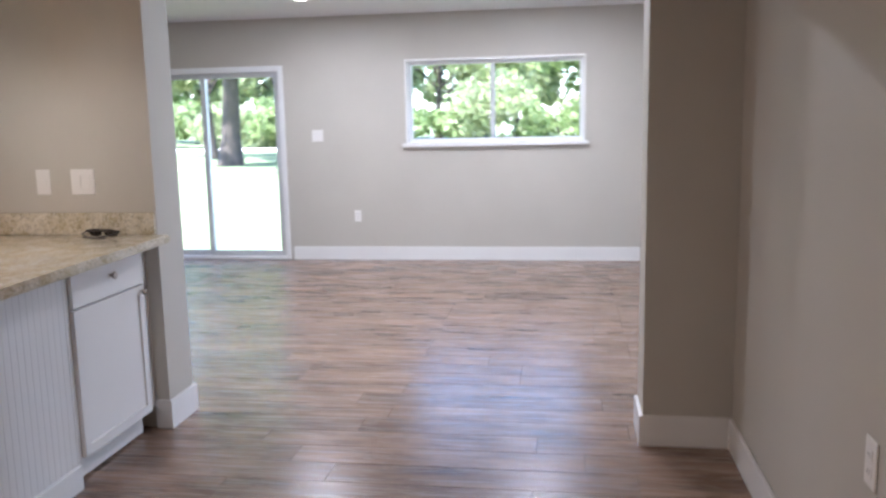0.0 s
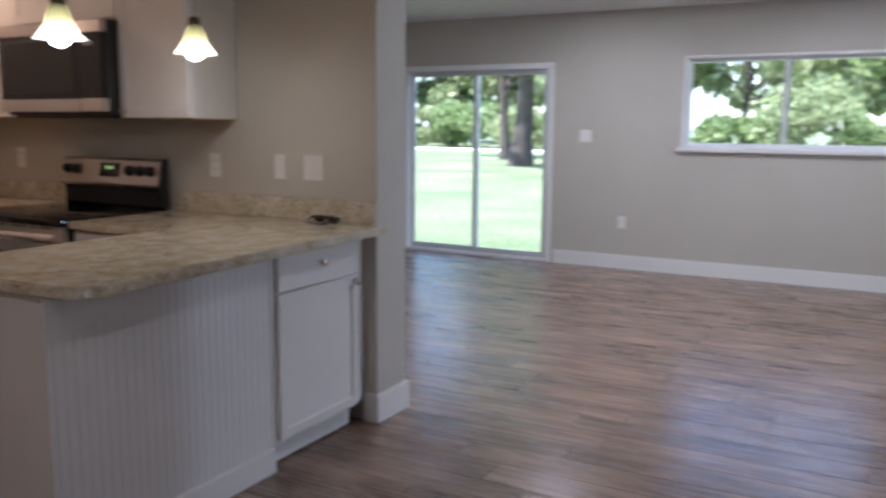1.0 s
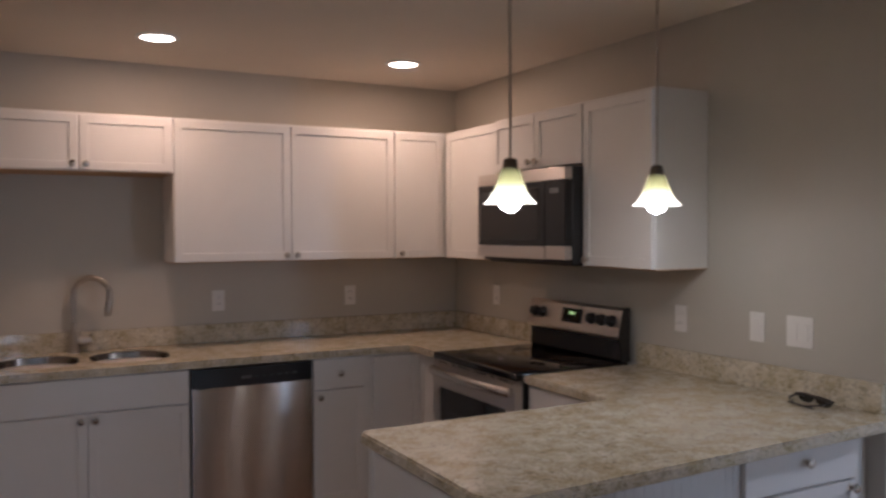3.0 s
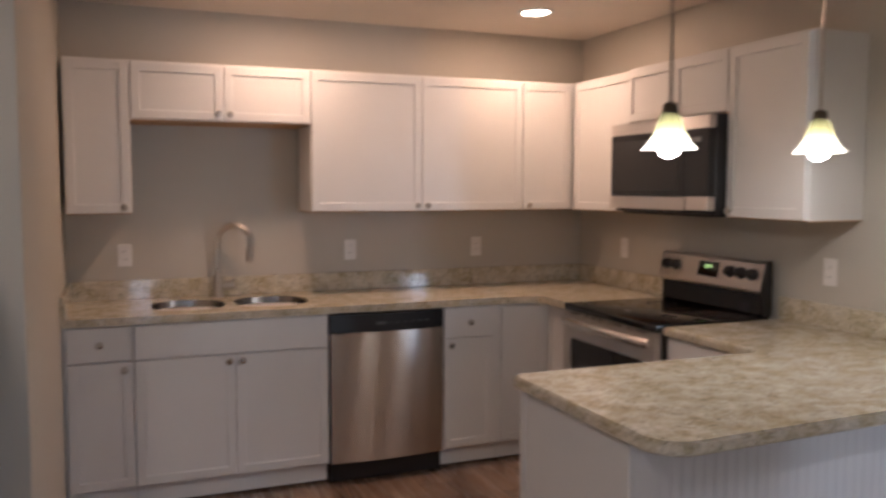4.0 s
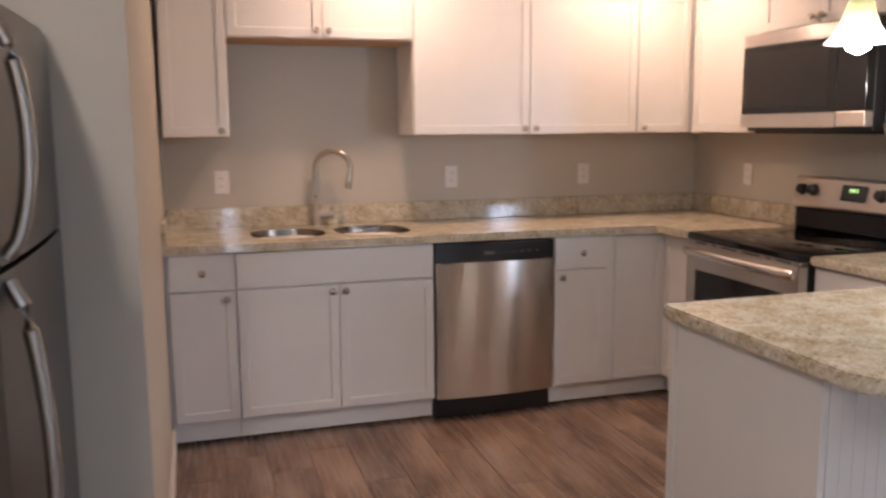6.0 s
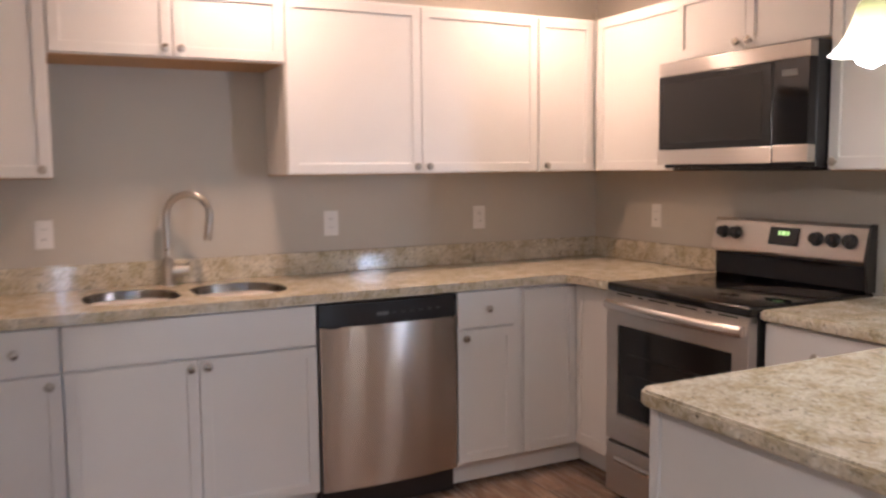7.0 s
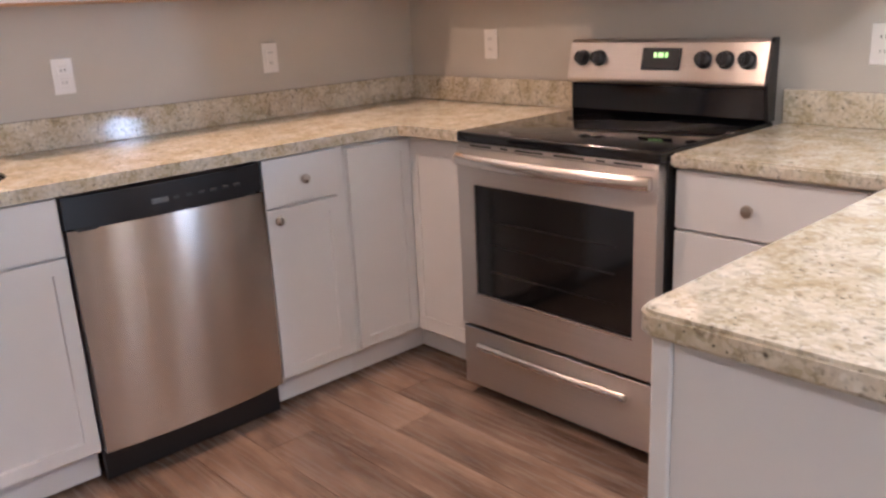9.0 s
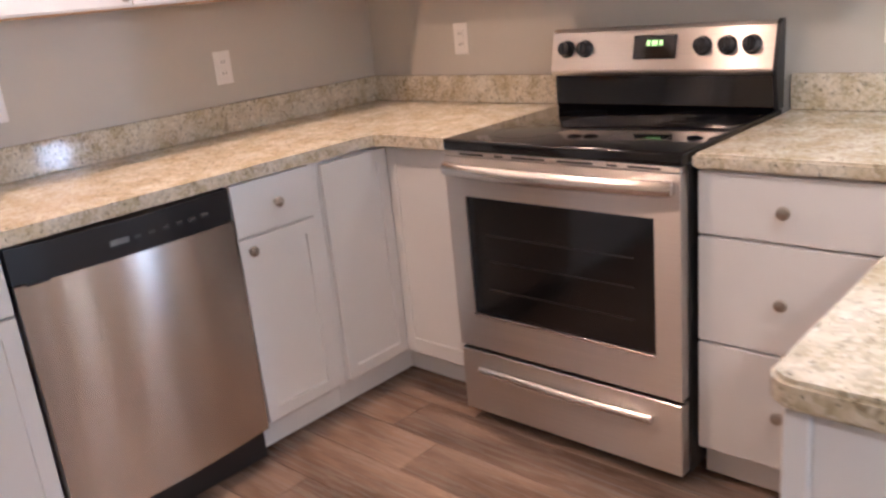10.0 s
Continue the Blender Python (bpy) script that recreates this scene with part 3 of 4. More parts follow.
def rounded(x0, y0, x1, y1, r, n=8):
    pts = []
    for cx, cy, a0 in ((x1 - r, y1 - r, 0), (x0 + r, y1 - r, 90), (x0 + r, y0 + r, 180), (x1 - r, y0 + r, 270)):
        for k in range(n + 1):
            a = radians(a0 + 90 * k / n)
            pts.append((cx + r * math.cos(a), cy + r * math.sin(a)))
    return pts


ZC0, ZC1 = 0.877, 0.914
CF = -0.645
BOWLS = ((-2.64, -0.52, -2.285, -0.12), (-2.235, -0.52, -1.865, -0.12))
worktop = thing("worktop", "polished beige speckled granite worktop with a low splashback", "worktop", kind="")
out = [(WL + 0.002, -0.002), (WL + 0.002, CF), (CF - 0.06, CF), (CF - 0.012, CF - 0.012), (CF, CF - 0.06), (CF, RY0 + 0.003), (-0.002, RY0 + 0.003), (-0.002, -0.002)]
part("slab", slab("slab", "", out, ZC0, ZC1, [rounded(*b, 0.15) for b in BOWLS]), GRANITE, worktop)
part("splashback", solid((WL + 0.002, -0.022, ZC1 + 0.0005), (-0.002, -0.001, 1.016), 0.002), GRANITE, worktop)
part("splashback", solid((-0.022, RY0 + 0.003, ZC1 + 0.0005), (-0.001, -0.0225, 1.016), 0.002), GRANITE, worktop)
part("splashback", solid((WL + 0.001, -0.63, ZC1 + 0.0005), (WL + 0.021, -0.0225, 1.016), 0.002), GRANITE, worktop)
ptop = thing("peninsula_worktop", "polished beige speckled granite peninsula worktop with a rounded corner", "worktop")
r = 0.10
arc = [(PEN_X + r - r * math.cos(radians(90 * k / 8)), PEN_Y0 + r - r * math.sin(radians(90 * k / 8))) for k in range(9)]
out = [(-0.002, RY1 - 0.004), (CF, RY1 - 0.004), (CF, PEN_Y1 + 0.02), (CF - 0.02, PEN_Y1)] + [(PEN_X + 0.035 - 0.035 * math.sin(radians(15 * k)), PEN_Y1 - 0.035 + 0.035 * math.cos(radians(15 * k))) for k in range(7)] + arc + [(-0.002, PEN_Y0 + 0.07)]
part("slab", slab("slab", "", out, ZC0, ZC1), GRANITE, ptop)
part("splashback", solid((-0.022, OPEN_N + 0.002, ZC1 + 0.0005), (-0.001, RY1 - 0.004, 1.016), 0.002), GRANITE, ptop)


# ---- sink and faucet ----
sink = thing("kitchen_sink", "stainless steel double bowl undermount sink", "sink", pose(0, 0, 0))
for x0, y0, x1, y1 in BOWLS:
    bm = bmesh.new()
    rings = []
    for inset, z, rr in ((0.0008, ZC1 - 0.003, 0.149), (0.004, ZC1 - 0.003, 0.147), (0.006, ZC1 - 0.010, 0.145), (0.014, 0.76, 0.14), (0.03, 0.735, 0.12), (0.12, 0.728, 0.05)):
        rings.append([bm.verts.new((x, y, z)) for x, y in rounded(x0 + inset, y0 + inset, x1 - inset, y1 - inset, rr, 6)])
    for p, q in zip(rings, rings[1:]):
        for k in range(len(p)):
            bm.faces.new((p[k], p[(k + 1) % len(p)], q[(k + 1) % len(p)], q[k]))
    bm.faces.new(rings[-1])
    bowl = part("bowl", bm, SINKSTEEL, sink, smooth=True)
    part("drain", lathe(bmesh.new(), [(0.001, 0.003), (0.03, 0.003), (0.042, 0.005), (0.044, 0.0005)], Matrix.Translation(((x0 + x1) / 2, (y0 + y1) / 2, 0.7285)), 18), CHROME, bowl, "round drain", True)

fx, fy = -2.285, -0.065
faucet = thing("faucet", "brushed nickel gooseneck pull-down kitchen faucet", "faucet", pose(fx, fy, ZC1))
part("base", lathe(bmesh.new(), [(0.032, 0.0), (0.032, 0.008), (0.027, 0.014), (0.026, 0.10), (0.016, 0.118)], n=20), NICKEL, faucet, smooth=True)
arch = [(0, 0, 0.10), (0, 0, 0.27)]
for k in range(1, 15):
    a = math.pi * k / 14 * 1.08
    arch.append((0.084 - 0.084 * math.cos(a), -0.07 * (1 - math.cos(a)) / 2, 0.295 + 0.088 * math.sin(a)))
part("neck", tube(bmesh.new(), arch, 0.0145, 12), NICKEL, faucet, smooth=True)
e, e0 = Vector(arch[-1]), Vector(arch[-2])
tip = (e - e0).normalized()
part("spray_head", tube(bmesh.new(), [e, e + tip * 0.01, e + tip * 0.06, e + tip * 0.085], [0.013, 0.0165, 0.0185, 0.015], 14), NICKEL, faucet, smooth=True)
part("lever_body", tube(bmesh.new(), [(0.015, 0, 0.058), (0.085, -0.008, 0.062)], [0.027, 0.025], 14), NICKEL, faucet, smooth=True)
part("lever", tube(bmesh.new(), [(0.055, -0.005, 0.07), (0.075, -0.02, 0.085), (0.085, -0.04, 0.10)], [0.008, 0.006, 0.005], 10), NICKEL, faucet, smooth=True)


# ---- dishwasher ----
dw = thing("dishwasher", "stainless steel dishwasher with a black control strip", "dishwasher", pose(-1.8155, -0.63, 0))
W = 0.61
part("tub", solid((0.008, 0.03, 0.10), (W - 0.008, 0.60, 0.868)), BLACK, dw)
part("kick_plate", solid((0.006, 0.03, 0.006), (W - 0.006, 0.05, 0.10)), BLACK, dw, "black kick plate")


def bowed(x0, x1, z0, z1, y, bow, back, n=14, top=0.0, twist=0.0):
    """A panel bowed outwards (-y) across its width, a little twisted, with a back."""
    bm = bmesh.new()
    rows = []
    for z in np.linspace(z0, z1, 10):
        t = (z - z0) / (z1 - z0)
        rows.append([bm.verts.new((x0 + (x1 - x0) * k / n, y - bow * (1 - (2 * k / n - 1) ** 2) - top * math.sin(math.pi * t) - twist * (2 * k / n - 1) * (t - 0.5), z)) for k in range(n + 1)])
    for p, q in zip(rows, rows[1:]):
        for k in range(n):
            bm.faces.new((p[k], p[k + 1], q[k + 1], q[k]))
    lip = [e for e in bm.edges if e.is_boundary]
    made = bmesh.ops.extrude_edge_only(bm, edges=lip)
    for v in [g for g in made["geom"] if isinstance(g, bmesh.types.BMVert)]:
        v.co.y = back
    return bm


part("door_panel", bowed(0.004, W - 0.004, 0.112, 0.775, -0.006, 0.020, 0.03, n=28, top=0.004, twist=0.009), STEEL_DW, dw, "bowed brushed stainless door", True)
ctl = part("control_strip", bowed(0.002, W - 0.002, 0.779, 0.868, 0.0, 0.034, 0.03), BLACK, dw, "glossy black control strip", True)
part("vent_lip", solid((0.03, -0.012, 0.771), (W - 0.03, 0.02, 0.7785)), RUBBER, dw)
for k in range(6):
    part("button", solid((0.30 + 0.04 * k, -0.0345, 0.815), (0.318 + 0.04 * k, -0.010, 0.823)), SLOT, ctl)
part("badge", solid((0.235, -0.0350, 0.812), (0.285, -0.012, 0.826)), STEEL_D, ctl)


# ---- range ----
rg = thing("range", "stainless steel electric range with a black glass cooktop", "stove", pose(-0.655, RY0, 0, 0, 0, FACE_RANGE))
W = 0.757
part("body", solid((0.002, 0.012, 0.035), (W - 0.002, 0.61, 0.895), 0.003), BLACK, rg, "black side panels")
for x in (0.05, W - 0.05):
    for y in (0.06, 0.56):
        part("foot", lathe(bmesh.new(), [(0.018, 0.0), (0.018, 0.036)], Matrix.Translation((x, y, 0)), 12), BLACK, rg)
ct = part("cooktop", solid((0.0, -0.028, 0.887), (W, 0.600, 0.922), 0.008, 3), BLACKGLASS, rg, "glossy black ceramic glass cooktop", True)
for x, y, r in ((0.2, 0.13, 0.105), (0.56, 0.13, 0.085), (0.2, 0.42, 0.08), (0.56, 0.42, 0.10)):
    part("burner_ring", lathe(bmesh.new(), [(r - 0.003, 0.9222), (r, 0.9222), (r, 0.9225), (r - 0.003, 0.9225)], Matrix.Translation((x, y, 0)), 32, caps=False), plain("burner_print", (0.05, 0.05, 0.05), 0.2, relief=0.0), ct)
# oven door with a window opening
door_bm = bmesh.new()
wx0, wx1, wz0, wz1 = 0.075, W - 0.075, 0.385, 0.755
for lo, hi in (((0.004, -0.03, 0.27), (wx0, 0.01, 0.872)), ((wx1, -0.03, 0.27), (W - 0.004, 0.01, 0.872)), ((wx0, -0.03, 0.27), (wx1, 0.01, wz0)), ((wx0, -0.03, wz1), (wx1, 0.01, 0.872))):
    box(door_bm, lo, hi)
bmesh.ops.remove_doubles(door_bm, verts=door_bm.verts, dist=1e-5)
odoor = part("oven_door", door_bm, STEEL, rg, "brushed stainless oven door")
part("oven_window", solid((wx0 + 0.0005, -0.0265, wz0 + 0.0005), (wx1 - 0.0005, 0.0, wz1 - 0.0005), 0.002), DARKGLASS, odoor, "dark glass oven window")
for z in (0.47, 0.56, 0.64):
    part("rack_bar", solid((wx0 + 0.06, -0.0270, z), (wx1 - 0.06, -0.0262, z + 0.004)), RACK, odoor)
part("window_trim", solid((wx0 - 0.004, -0.0322, wz0 - 0.006), (wx1 + 0.004, -0.0302, wz0), 0.0005), STEEL_H, odoor)
vent = part("vent_trim", solid((0.006, -0.024, 0.8725), (W - 0.006, 0.0112, 0.8865), 0.001), STEEL, rg, "stainless trim with dark vent slots")
for x, l in ((0.06, 0.09), (0.19, 0.03), (0.25, 0.11), (0.40, 0.11), (0.55, 0.03), (0.61, 0.09)):
    part("slot", solid((x, -0.0246, 0.8765), (x + l, -0.0236, 0.8825)), RUBBER, vent)
bar = [(0.02 + (W - 0.04) * t, -0.045 - 0.028 * math.sin(math.pi * t) ** 0.6, 0.838) for t in np.linspace(0, 1, 21)]
part("handle", tube(bmesh.new(), bar, 0.0165, 14, 1.25), STEEL_H, odoor, "wide bowed stainless handle", True)
for x in (0.03, W - 0.03):
    part("handle_mount", solid((x - 0.014, -0.052, 0.82), (x + 0.014, -0.0302, 0.856), 0.004), STEEL_H, odoor)
part("door_gap", solid((0.01, -0.012, 0.257), (W - 0.01, 0.011, 0.2695)), RUBBER, rg)
drw = part("drawer", solid((0.004, -0.03, 0.045), (W - 0.004, 0.0115, 0.256), 0.003), STEEL, rg, "stainless storage drawer")
part("drawer_handle", tube(bmesh.new(), [(0.085 + (W - 0.17) * t, -0.042 - 0.008 * math.sin(math.pi * t), 0.20) for t in np.linspace(0, 1, 9)], 0.0135, 10), STEEL_H, drw, "long stainless pull", True)
# backguard
def extruded(prof, x0, x1):
    """A closed profile of (y, z) points drawn out along x."""
    bm = bmesh.new()
    rows = [[bm.verts.new((x, y, z)) for y, z in prof] for x in (x0, x1)]
    n = len(prof)
    for k in range(n):
        bm.faces.new((rows[0][k], rows[0][(k + 1) % n], rows[1][(k + 1) % n], rows[1][k]))
    bm.faces.new(rows[0])
    bm.faces.new(list(reversed(rows[1])))
    return bm


guard = part("backguard", extruded([(0.572, 0.922), (0.566, 0.930), (0.582, 1.022), (0.602, 1.022), (0.602, 0.922)], 0.006, W - 0.010), BLACKGLASS, rg, "black lower backguard")
panel = part("control_panel", extruded([(0.560, 1.0225), (0.546, 1.034), (0.545, 1.042), (0.572, 1.160), (0.582, 1.170), (0.600, 1.170), (0.600, 1.0225)], 0.002, W - 0.012), STEEL, guard, "stainless control panel")
part("end_cap", extruded([(0.564, 0.924), (0.543, 1.036), (0.571, 1.163), (0.582, 1.174), (0.604, 1.174), (0.604, 0.924)], W - 0.0118, W), BLACK, guard)
part("end_cap", extruded([(0.575, 0.924), (0.575, 1.022), (0.603, 1.022), (0.603, 0.924)], 0.0, 0.0058), BLACK, guard)
tilt = math.atan2(0.027, 0.118)


def on_panel(x, h):
    """A frame on the slanted face of the control panel: z points out of it."""
    y = 0.545 + (h - 1.042) * 0.027 / 0.118
    return Matrix.Translation((x, y, h)) @ Matrix.Rotation(radians(90) - tilt, 4, "X")


KZ = 1.108
for x in (0.062, 0.132, 0.535, 0.610, 0.682):
    k = part("dial", lathe(bmesh.new(), [(0.028, 0.0), (0.028, 0.006), (0.023, 0.010), (0.021, 0.028), (0.016, 0.031)], on_panel(x, KZ), 20), BLACK, guard, "black control dial", True)
    bm = solid((-0.003, -0.017, 0.028), (0.003, 0.017, 0.036), 0.001)
    bm.transform(on_panel(x, KZ))
    part("grip", bm, BLACK, k)
bm = solid((-0.072, -0.036, 0.0005), (0.072, 0.036, 0.006), 0.002)
bm.transform(on_panel(0.380, KZ))
disp = part("display", bm, BLACKGLASS, guard, "black display with green digits")
for dx in (-0.020, -0.004, 0.006, 0.022):
    bm = solid((dx - 0.005, 0.004, 0.0062), (dx + 0.005, 0.020, 0.0068))
    bm.transform(on_panel(0.380, KZ))
    part("digit_bar", bm, GREEN, disp)

# ---- microwave ----
mwv = thing("microwave", "stainless and black over-the-range microwave under a cabinet", "microwave", pose(-0.375, MY0, 0, 0, 0, FACE_RANGE))
W, Z0, Z1 = 0.757, 1.385, 1.825
part("body", solid((0.0, 0.012, Z0), (W, 0.370, Z1), 0.004), BLACK, mwv)
mdoor = part("door", solid((0.004, -0.028, Z0 + 0.018), (0.600, 0.0115, Z1 - 0.0605), 0.004), BLACK, mwv, "black glazed door")
part("lower_rail", solid((0.003, -0.0315, Z0 + 0.016), (0.601, -0.0282, Z0 + 0.076), 0.001), STEEL, mdoor, "stainless lower rail")
part("door_glass", solid((0.010, -0.0305, Z0 + 0.079), (0.598, -0.0275, Z1 - 0.065), 0.001), DARKGLASS, mdoor, "dark door glass")
part("inner_window", solid((0.035, -0.0318, Z0 + 0.105), (0.555, -0.0302, Z1 - 0.092)), plain("microwave_mesh", (0.016, 0.015, 0.014), 0.30, relief=0.0), mdoor)
part("grille", solid((0.003, -0.026, Z1 - 0.060), (W - 0.001, 0.0118, Z1 - 0.005), 0.002), STEEL, mwv)
pad = part("control_panel", solid((0.602, -0.028, Z0 + 0.079), (W - 0.001, 0.0116, Z1 - 0.0605), 0.003), BLACKGLASS, mwv, "black touch panel")
part("readout", solid((0.640, -0.0288, Z1 - 0.120), (0.705, -0.0281, Z1 - 0.098)), plain("grey_print", (0.20, 0.20, 0.20), 0.4, relief=0.0), pad, "pale printed bar")
part("lower_strip", solid((0.602, -0.028, Z0 + 0.018), (W - 0.001, 0.0117, Z0 + 0.0785), 0.003), STEEL, mwv)
part("bottom_vent", solid((0.03, 0.03, Z0 - 0.012), (W - 0.03, 0.35, Z0 - 0.0005), 0.003), BLACK, mwv)
# ---- refrigerator ----
FRX, FRY0, FRY1, FRH = -3.195, -2.84, -2.125, 1.63
fr = thing("refrigerator", "stainless top-freezer refrigerator with black sides", "refrigerator", pose(FRX, FRY0, 0, 0, 0, 90))
W = FRY1 - FRY0
part("body", solid((0.006, 0.068, 0.02), (W - 0.006, 0.76, FRH - 0.012), 0.006), GREYPANEL, fr, "textured black cabinet")
part("toe_grille", solid((0.02, 0.04, 0.012), (W - 0.02, 0.0675, 0.085), 0.003), BLACK, fr)
SPLIT = 1.18
low = part("fridge_door", bowed(0.0, W, 0.095, SPLIT - 0.006, 0.012, 0.012, 0.062), STEEL_D, fr, "brushed stainless lower door", True)
top = part("freezer_door", bowed(0.0, W, SPLIT + 0.006, FRH, 0.012, 0.012, 0.062), STEEL_D, fr, "brushed stainless freezer door", True)
part("gasket", solid((0.012, 0.0625, 0.10), (W - 0.012, 0.0675, FRH - 0.02)), RUBBER, fr)
for d, z0, z1, sgn in ((top, SPLIT + 0.02, 1.60, 1), (low, 0.45, SPLIT - 0.02, -1)):
    pts = []
    for t in np.linspace(0, 1, 17):
        pts.append((0.055, 0.004 - 0.048 * math.sin(math.pi * t) ** 0.55, z0 + (z1 - z0) * t))
    part("handle", tube(bmesh.new(), pts, 0.0105, 12, 1.3), STEEL_M, d, "bowed stainless handle", True)
part("hinge_cover", solid((W - 0.08, 0.02, FRH + 0.001), (W - 0.01, 0.10, FRH + 0.018), 0.004), BLACK, fr)


# ---- pendants ----
def scallop(a, h):
    return 0.10 * max(0.0, -h / 0.115) ** 3 * abs(math.cos(4 * a)) - 0.05 * max(0.0, -h / 0.115) ** 3


SHADE, snt, sb = nodes_of("amber_glass_bulb_glow")
zc = snt.nodes.new("ShaderNodeSeparateXYZ")
link(snt, coords(snt, (1, 1, -8.7)), zc.inputs[0])
# amber pales to white downwards: the bulb's glow painted into the glass
link(snt, ramp(snt, zc.outputs[2], ((0.0, (0.05, 0.047, 0.02)), (0.45, (0.15, 0.145, 0.07)), (0.68, (0.34, 0.33, 0.22)), (0.95, (0.85, 0.84, 0.77)))), sb.inputs["Base Color"])
sb.inputs["Roughness"].default_value = 0.3
st = snt.nodes.new("ShaderNodeBsdfTranslucent")
sm = snt.nodes.new("ShaderNodeMixShader")
sm.inputs[0].default_value = 0.5
link(snt, sb.inputs["Base Color"].links[0].from_socket, st.inputs["Color"])
link(snt, sb.outputs[0], sm.inputs[1])
link(snt, st.outputs[0], sm.inputs[2])
link(snt, sm.outputs[0], snt.nodes["Material Output"].inputs["Surface"])
PZ = 1.733
for cx, cy in PENDANTS:
    pd = thing("pendant_lamp", "lit pendant lamp with a scalloped amber glass shade", "pendant lamp", pose(cx, cy, PZ), "pendant lamps over the peninsula")
    part("cord", tube(bmesh.new(), [(0, 0, 0.02), (0, 0, CEIL - PZ - 0.02)], 0.0045, 8), NICKEL, pd, "thin grey stem")
    part("canopy", lathe(bmesh.new(), [(0.005, CEIL - PZ - 0.028), (0.045, CEIL - PZ - 0.02), (0.055, CEIL - PZ - 0.001)], n=24), BRONZE, pd, smooth=True)
    part("socket", lathe(bmesh.new(), [(0.006, 0.028), (0.020, 0.022), (0.024, 0.004), (0.024, -0.012)], n=18), BRONZE, pd, "dark bronze socket cap", True)
    bm = lathe(bmesh.new(), [(0.022, -0.002), (0.030, -0.012), (0.037, -0.035), (0.046, -0.065), (0.062, -0.095), (0.080, -0.115)], n=48, ripple=scallop)
    bmesh.ops.delete(bm, geom=[f for f in bm.faces if len(f.verts) > 4], context="FACES")
    sh = part("shade", bm, SHADE, pd, "scalloped amber glass shade", True)
    part("bulb", lathe(bmesh.new(), [(0.010, -0.02), (0.014, -0.05), (0.028, -0.085), (0.034, -0.108), (0.028, -0.130), (0.004, -0.142)], n=20), BULB, pd, "glowing frosted bulb", True).visible_shadow = False


# ---- outlets and switches ----
def outlet(m, kind="outlet", gangs=1):
    """A wall plate that faces -y at y = 0."""
    nm, lab = {"outlet": ("wall_outlet", "white duplex wall outlet"), "switch": ("light_switch", "white rocker light switch plate"), "blank": ("wall_plate", "white wall plate")}[kind]
    o = thing(nm, lab + (" with two gangs" if gangs > 1 else ""), "outlet" if kind == "outlet" else "switch", m, "wall plates")
    w = 0.035 + 0.023 * (gangs - 1)
    part("plate", solid((-w, -0.006, -0.058), (w, -0.0003, 0.058), 0.003, 2), PLATE, o)
    for g in range(gangs):
        x = (g - (gangs - 1) / 2) * 0.046
        if kind == "outlet":
            for z in (-0.02, 0.02):
                s = part("socket", solid((x - 0.0165, -0.0085, z - 0.014), (x + 0.0165, -0.0062, z + 0.014), 0.002), PLATE, o)
                for dx in (-0.006, 0.006):
                    part("slot", solid((x + dx - 0.0012, -0.0092, z - 0.004), (x + dx + 0.0012, -0.0086, z + 0.005)), SLOT, s)
        else:
            part("rocker", solid((x - 0.0165, -0.0095, -0.033), (x + 0.0165, -0.0062, 0.033), 0.002), PLATE, o)
    return o


for x in (-2.75, -1.535, -0.74):
    outlet(pose(x, 0, 1.145))
outlet(pose(0, -0.50, 1.15, 0, 0, -90))
outlet(pose(0, -2.01, 1.15, 0, 0, -90))
outlet(pose(0, -2.42, 1.155, 0, 0, -90), "switch")
outlet(pose(0, -2.615, 1.155, 0, 0, -90), "switch", 2)
outlet(pose(XF, -2.30, 1.265, 0, 0, -90), "switch", 2)
outlet(pose(XF, -2.69, 0.45, 0, 0, -90))
outlet(pose(-1.55, YS, 0.60, 0, 0, 180))

# ---- loose things on the peninsula ----
glasses = thing("sunglasses", "black folded sunglasses lying on the granite", "sunglasses", pose(-0.085, -2.74, ZC1, 0, 0, 78) @ Matrix.Diagonal((1.25, 1.25, 0.85, 1)))
part("frame", tube(bmesh.new(), [(-0.07, 0, 0.03), (-0.03, 0, 0.036), (0, 0, 0.034), (0.03, 0, 0.036), (0.07, 0, 0.03)], 0.008, 8), BLACK, glasses, smooth=True)
for s in (-1, 1):
    part("lens", lathe(bmesh.new(), [(0.001, -0.001), (0.026, -0.001), (0.026, 0.0015), (0.001, 0.0015)], Matrix.Translation((0.036 * s, -0.001, 0.022)) @ Matrix.Rotation(radians(80), 4, "X") @ Matrix.Diagonal((1.15, 0.8, 1, 1)), 20), BLACKGLASS, glasses, "dark lens")
    part("temple", tube(bmesh.new(), [(0.07 * s, 0, 0.028), (0.066 * s, 0.03, 0.02), (0.02 * s, 0.05, 0.006), (-0.05 * s, 0.045, 0.005)], 0.0035, 8), BLACK, glasses, smooth=True)

# ---- garden ----
GZ = -0.18
GRASS, gnt, gb = nodes_of("lawn_grass")
gv = coords(gnt)
gc = ramp(gnt, noise_tex(gnt, gv, 0.35, 5), ((0.3, (0.09, 0.125, 0.05)), (0.6, (0.17, 0.205, 0.095)), (0.8, (0.29, 0.29, 0.18))))
link(gnt, mix(gnt, gc, ramp(gnt, noise_tex(gnt, gv, 9.0, 5), ((0.3, (0.6, 0.6, 0.6)), (0.7, (1.25, 1.25, 1.2)))), 1.0, "MULTIPLY"), gb.inputs["Base Color"])
gb.inputs["Roughness"].default_value = 0.9
bump(gnt, gb, noise_tex(gnt, gv, 30, 4), 0.6, 0.03)
bm = bmesh.new()
bmesh.ops.create_grid(bm, x_segments=8, y_segments=8, size=600)
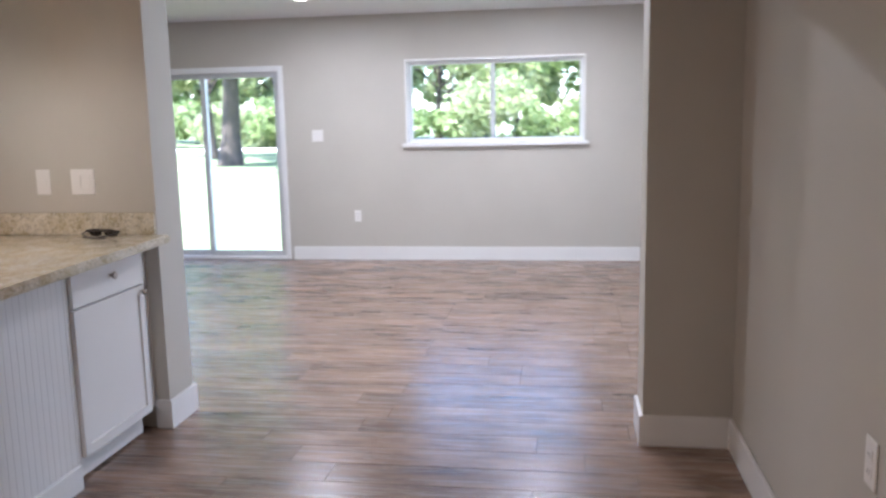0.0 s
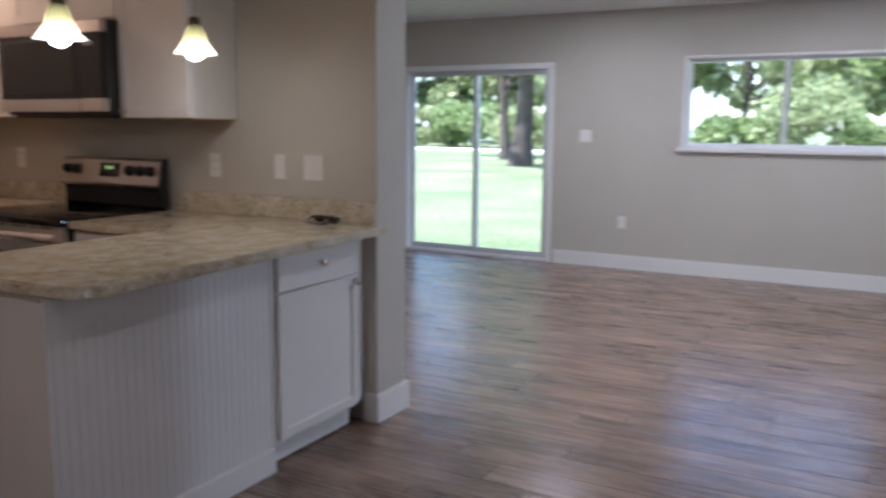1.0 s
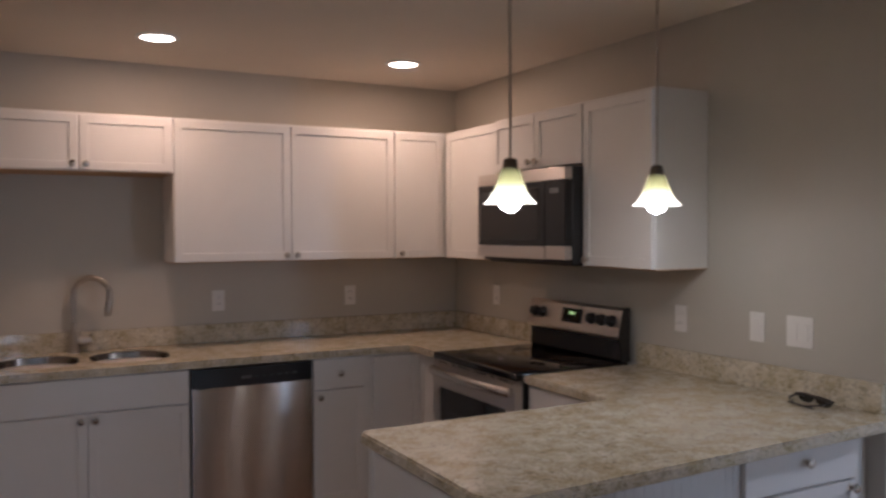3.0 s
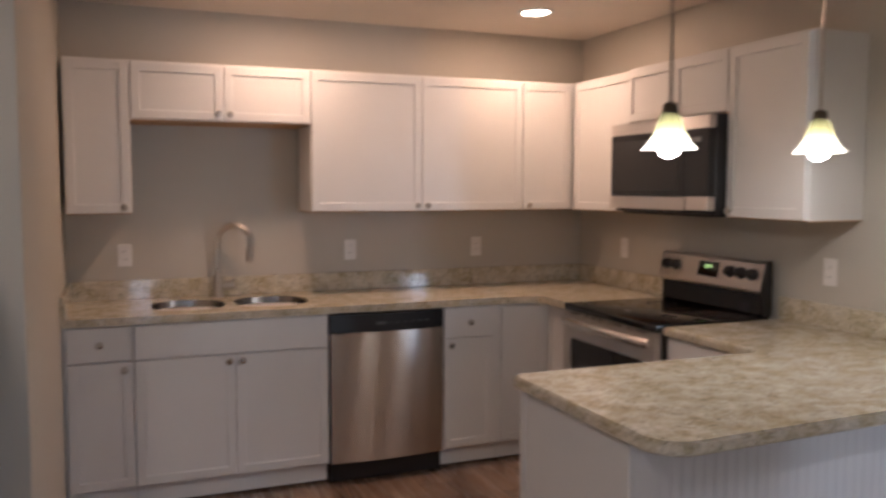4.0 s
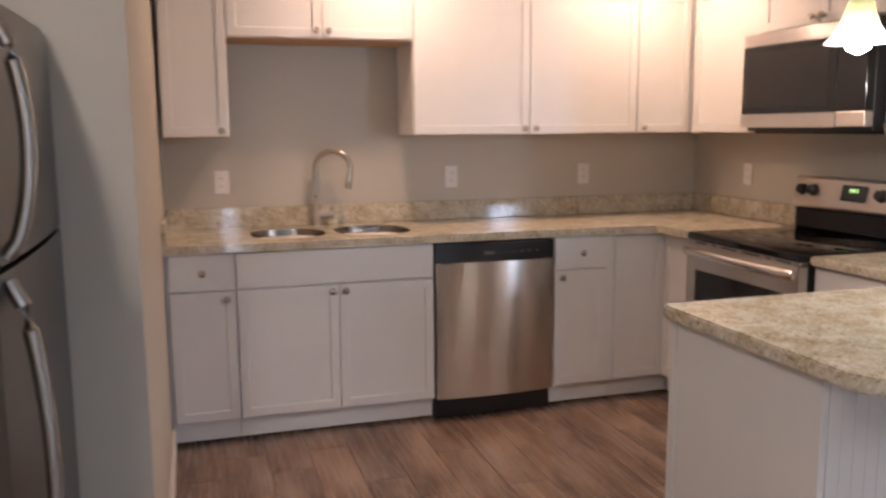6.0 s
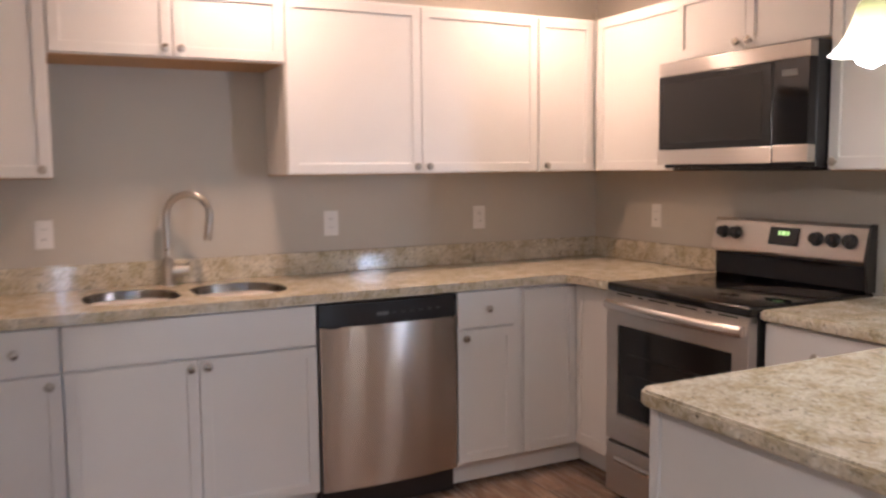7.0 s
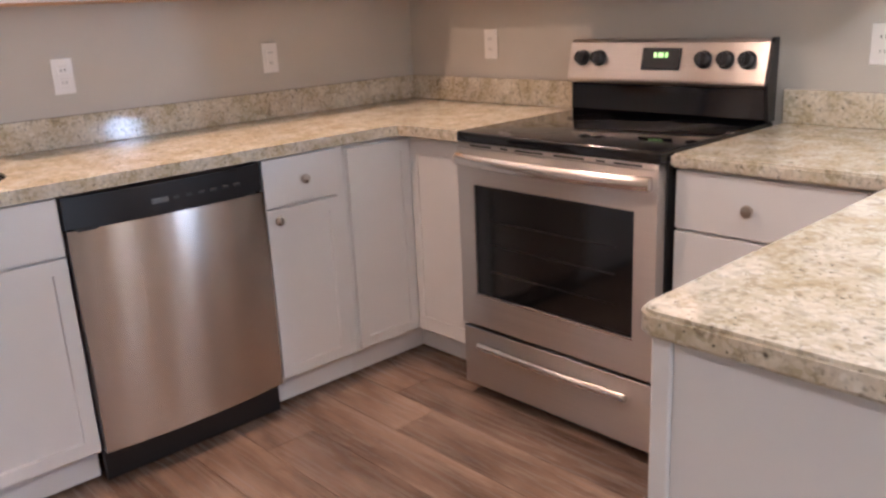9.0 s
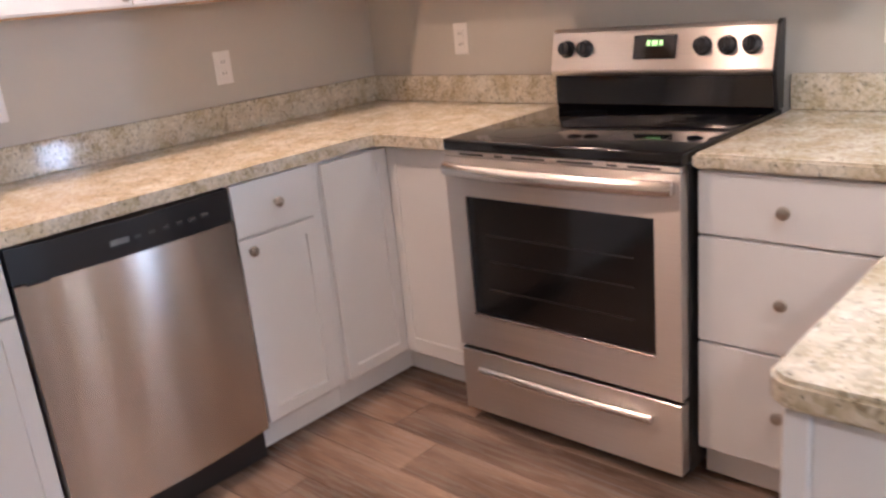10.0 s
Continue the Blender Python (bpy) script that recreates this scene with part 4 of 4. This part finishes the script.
ground = setting("ground", "sunlit garden lawn with patchy grass", "lawn", bm, GRASS)
ground.location = (0, 0, GZ)
PAVE = plain("pale_concrete", (0.55, 0.53, 0.50), 0.85, vary=0.08, grain=20, relief=0.3, depth=0.003)
setting("road", "pale sunlit road beyond the lawn", "road", solid((43.0, -160, GZ), (47.5, 160, GZ + 0.02)), PAVE)


def clump_leaves(bm, centre, radius, count, size, rng):
    for _ in range(count):
        d = Vector((rng.gauss(0, 1), rng.gauss(0, 1), rng.gauss(0, 1))).normalized() * radius * rng.uniform(0.45, 1.05) ** 0.6
        c = Vector(centre) + Vector((d.x, d.y, d.z * 0.75))
        q = Euler((rng.uniform(0, 6.3), rng.uniform(0, 6.3), rng.uniform(0, 6.3))).to_matrix()
        s = size * rng.uniform(0.6, 1.3)
        bm.faces.new([bm.verts.new(c + q @ Vector(p) * s) for p in ((-0.5, 0, 0), (0, -0.28, 0.05), (0.55, 0, 0), (0, 0.28, 0.05))])


def tree(x, y, h, girth, spread, seed, leaf, clumps=26, per=150, size=0.34, low=0.38, label="tall broadleaf tree with a forked dark trunk"):
    rng = random.Random(seed)
    t = thing("tree", label, "tree", pose(x, y, GZ), "garden trees")
    bm = bmesh.new()
    lean = rng.uniform(-0.5, 0.5)
    spine = [(lean * k * k * 0.3, 0.2 * math.sin(3 * k + seed), h * 0.62 * k) for k in np.linspace(0, 1, 9)]
    tube(bm, spine, [girth * (1.35 if i == 0 else 1 - 0.085 * i) for i in range(9)], 12)
    ends = [Vector(spine[-1])]
    for k in range(7):
        s = Vector(spine[3 + k % 5])
        ang = rng.uniform(0, 6.3)
        reach = spread * rng.uniform(0.55, 1.0)
        e = s + Vector((math.cos(ang) * reach, math.sin(ang) * reach, h * rng.uniform(0.12, 0.32)))
        midp = s.lerp(e, 0.5) + Vector((0, 0, h * 0.05))
        tube(bm, [s, midp, e], [girth * 0.42, girth * 0.27, girth * 0.08], 8)
        ends += [e, midp]
    part("trunk", bm, BARK, t, "dark rough bark", True)
    bm = bmesh.new()
    for k in range(clumps):
        c = ends[k % len(ends)] + Vector((rng.gauss(0, 1) * spread * 0.35, rng.gauss(0, 1) * spread * 0.35, rng.gauss(0, 1) * h * 0.10))
        c.z = max(c.z, h * low)
        clump_leaves(bm, c, spread * rng.uniform(0.22, 0.4), per, size, rng)
    part("crown", bm, leaf, t, "loose green foliage")
    return t


def bush(x, y, w, h, seed, leaf, label="rounded leafy garden bush"):
    rng = random.Random(seed)
    t = thing("bush", label, "bush", pose(x, y, GZ), "garden bushes")
    bm = bmesh.new()
    for k in range(5):
        tube(bm, [(0, 0, 0), (rng.uniform(-0.3, 0.3) * w, rng.uniform(-0.3, 0.3) * w, h * 0.6)], [0.05, 0.015], 6)
    part("stems", bm, BARK, t)
    bm = bmesh.new()
    for k in range(14):
        clump_leaves(bm, (rng.uniform(-0.5, 0.5) * w, rng.uniform(-0.5, 0.5) * w, h * rng.uniform(0.15, 0.8)), h * rng.uniform(0.22, 0.38), 110, 0.5, rng)
    part("foliage", bm, leaf, t)
    return t


tree(27.0, 8.0, 14, 0.40, 5.0, 3, LEAF, clumps=34, per=170, size=0.42)
tree(33.0, 11.6, 12, 0.24, 3.8, 5, LEAF_Y, size=0.42)
rng = random.Random(11)
for k in range(20):
    y = -44 + 6.2 * k + rng.uniform(-1.5, 1.5)
    tree(62 + rng.uniform(-3, 7), y, rng.uniform(11, 16), 0.3, rng.uniform(4.6, 6.2), 100 + k, LEAF_Y if k % 3 else LEAF, clumps=24, per=130, size=0.85, low=0.10, label="broad garden tree with low pale green foliage")
for k in range(18):
    bush(50 + rng.uniform(-2.0, 3), -36 + 4.4 * k + rng.uniform(-1.2, 1.2), rng.uniform(3.4, 5.4), rng.uniform(2.6, 5.2), 200 + k, LEAF if k % 2 else LEAF_Y)

# ---- floor planks ----
rng = random.Random(5)
PW, PL = 0.178, 1.22
meshes = {}


def plank_mesh(length):
    key = round(length, 3)
    if key not in meshes:
        bm = solid((0.0007, 0.0007, -0.007), (PW - 0.0007, key - 0.0007, 0.0))
        top = [e for e in bm.edges if all(v.co.z > -1e-5 for v in e.verts)]
        bmesh.ops.bevel(bm, geom=top, offset=0.0012, segments=1, affect="EDGES")
        me = bpy.data.meshes.new("plank")
        bm.to_mesh(me)
        bm.free()
        me.materials.append(PLANK)
        meshes[key] = me
    return meshes[key]


x = WW
while x < XF:
    lo, hi = (YS, 0.0) if x < PIER - 0.1 else (LIV_S, LIV_N)
    y = lo - rng.choice((0.2, 0.4, 0.6, 0.8, 1.0))
    while y < hi:
        y0, y1 = max(y, lo), min(y + PL, hi)
        if y1 - y0 > 0.02:
            ob = new("plank", plank_mesh(y1 - y0))
            ob.parent = FLOOR
            ob.location = (x, y0, 0)
        y += PL
    x += PW
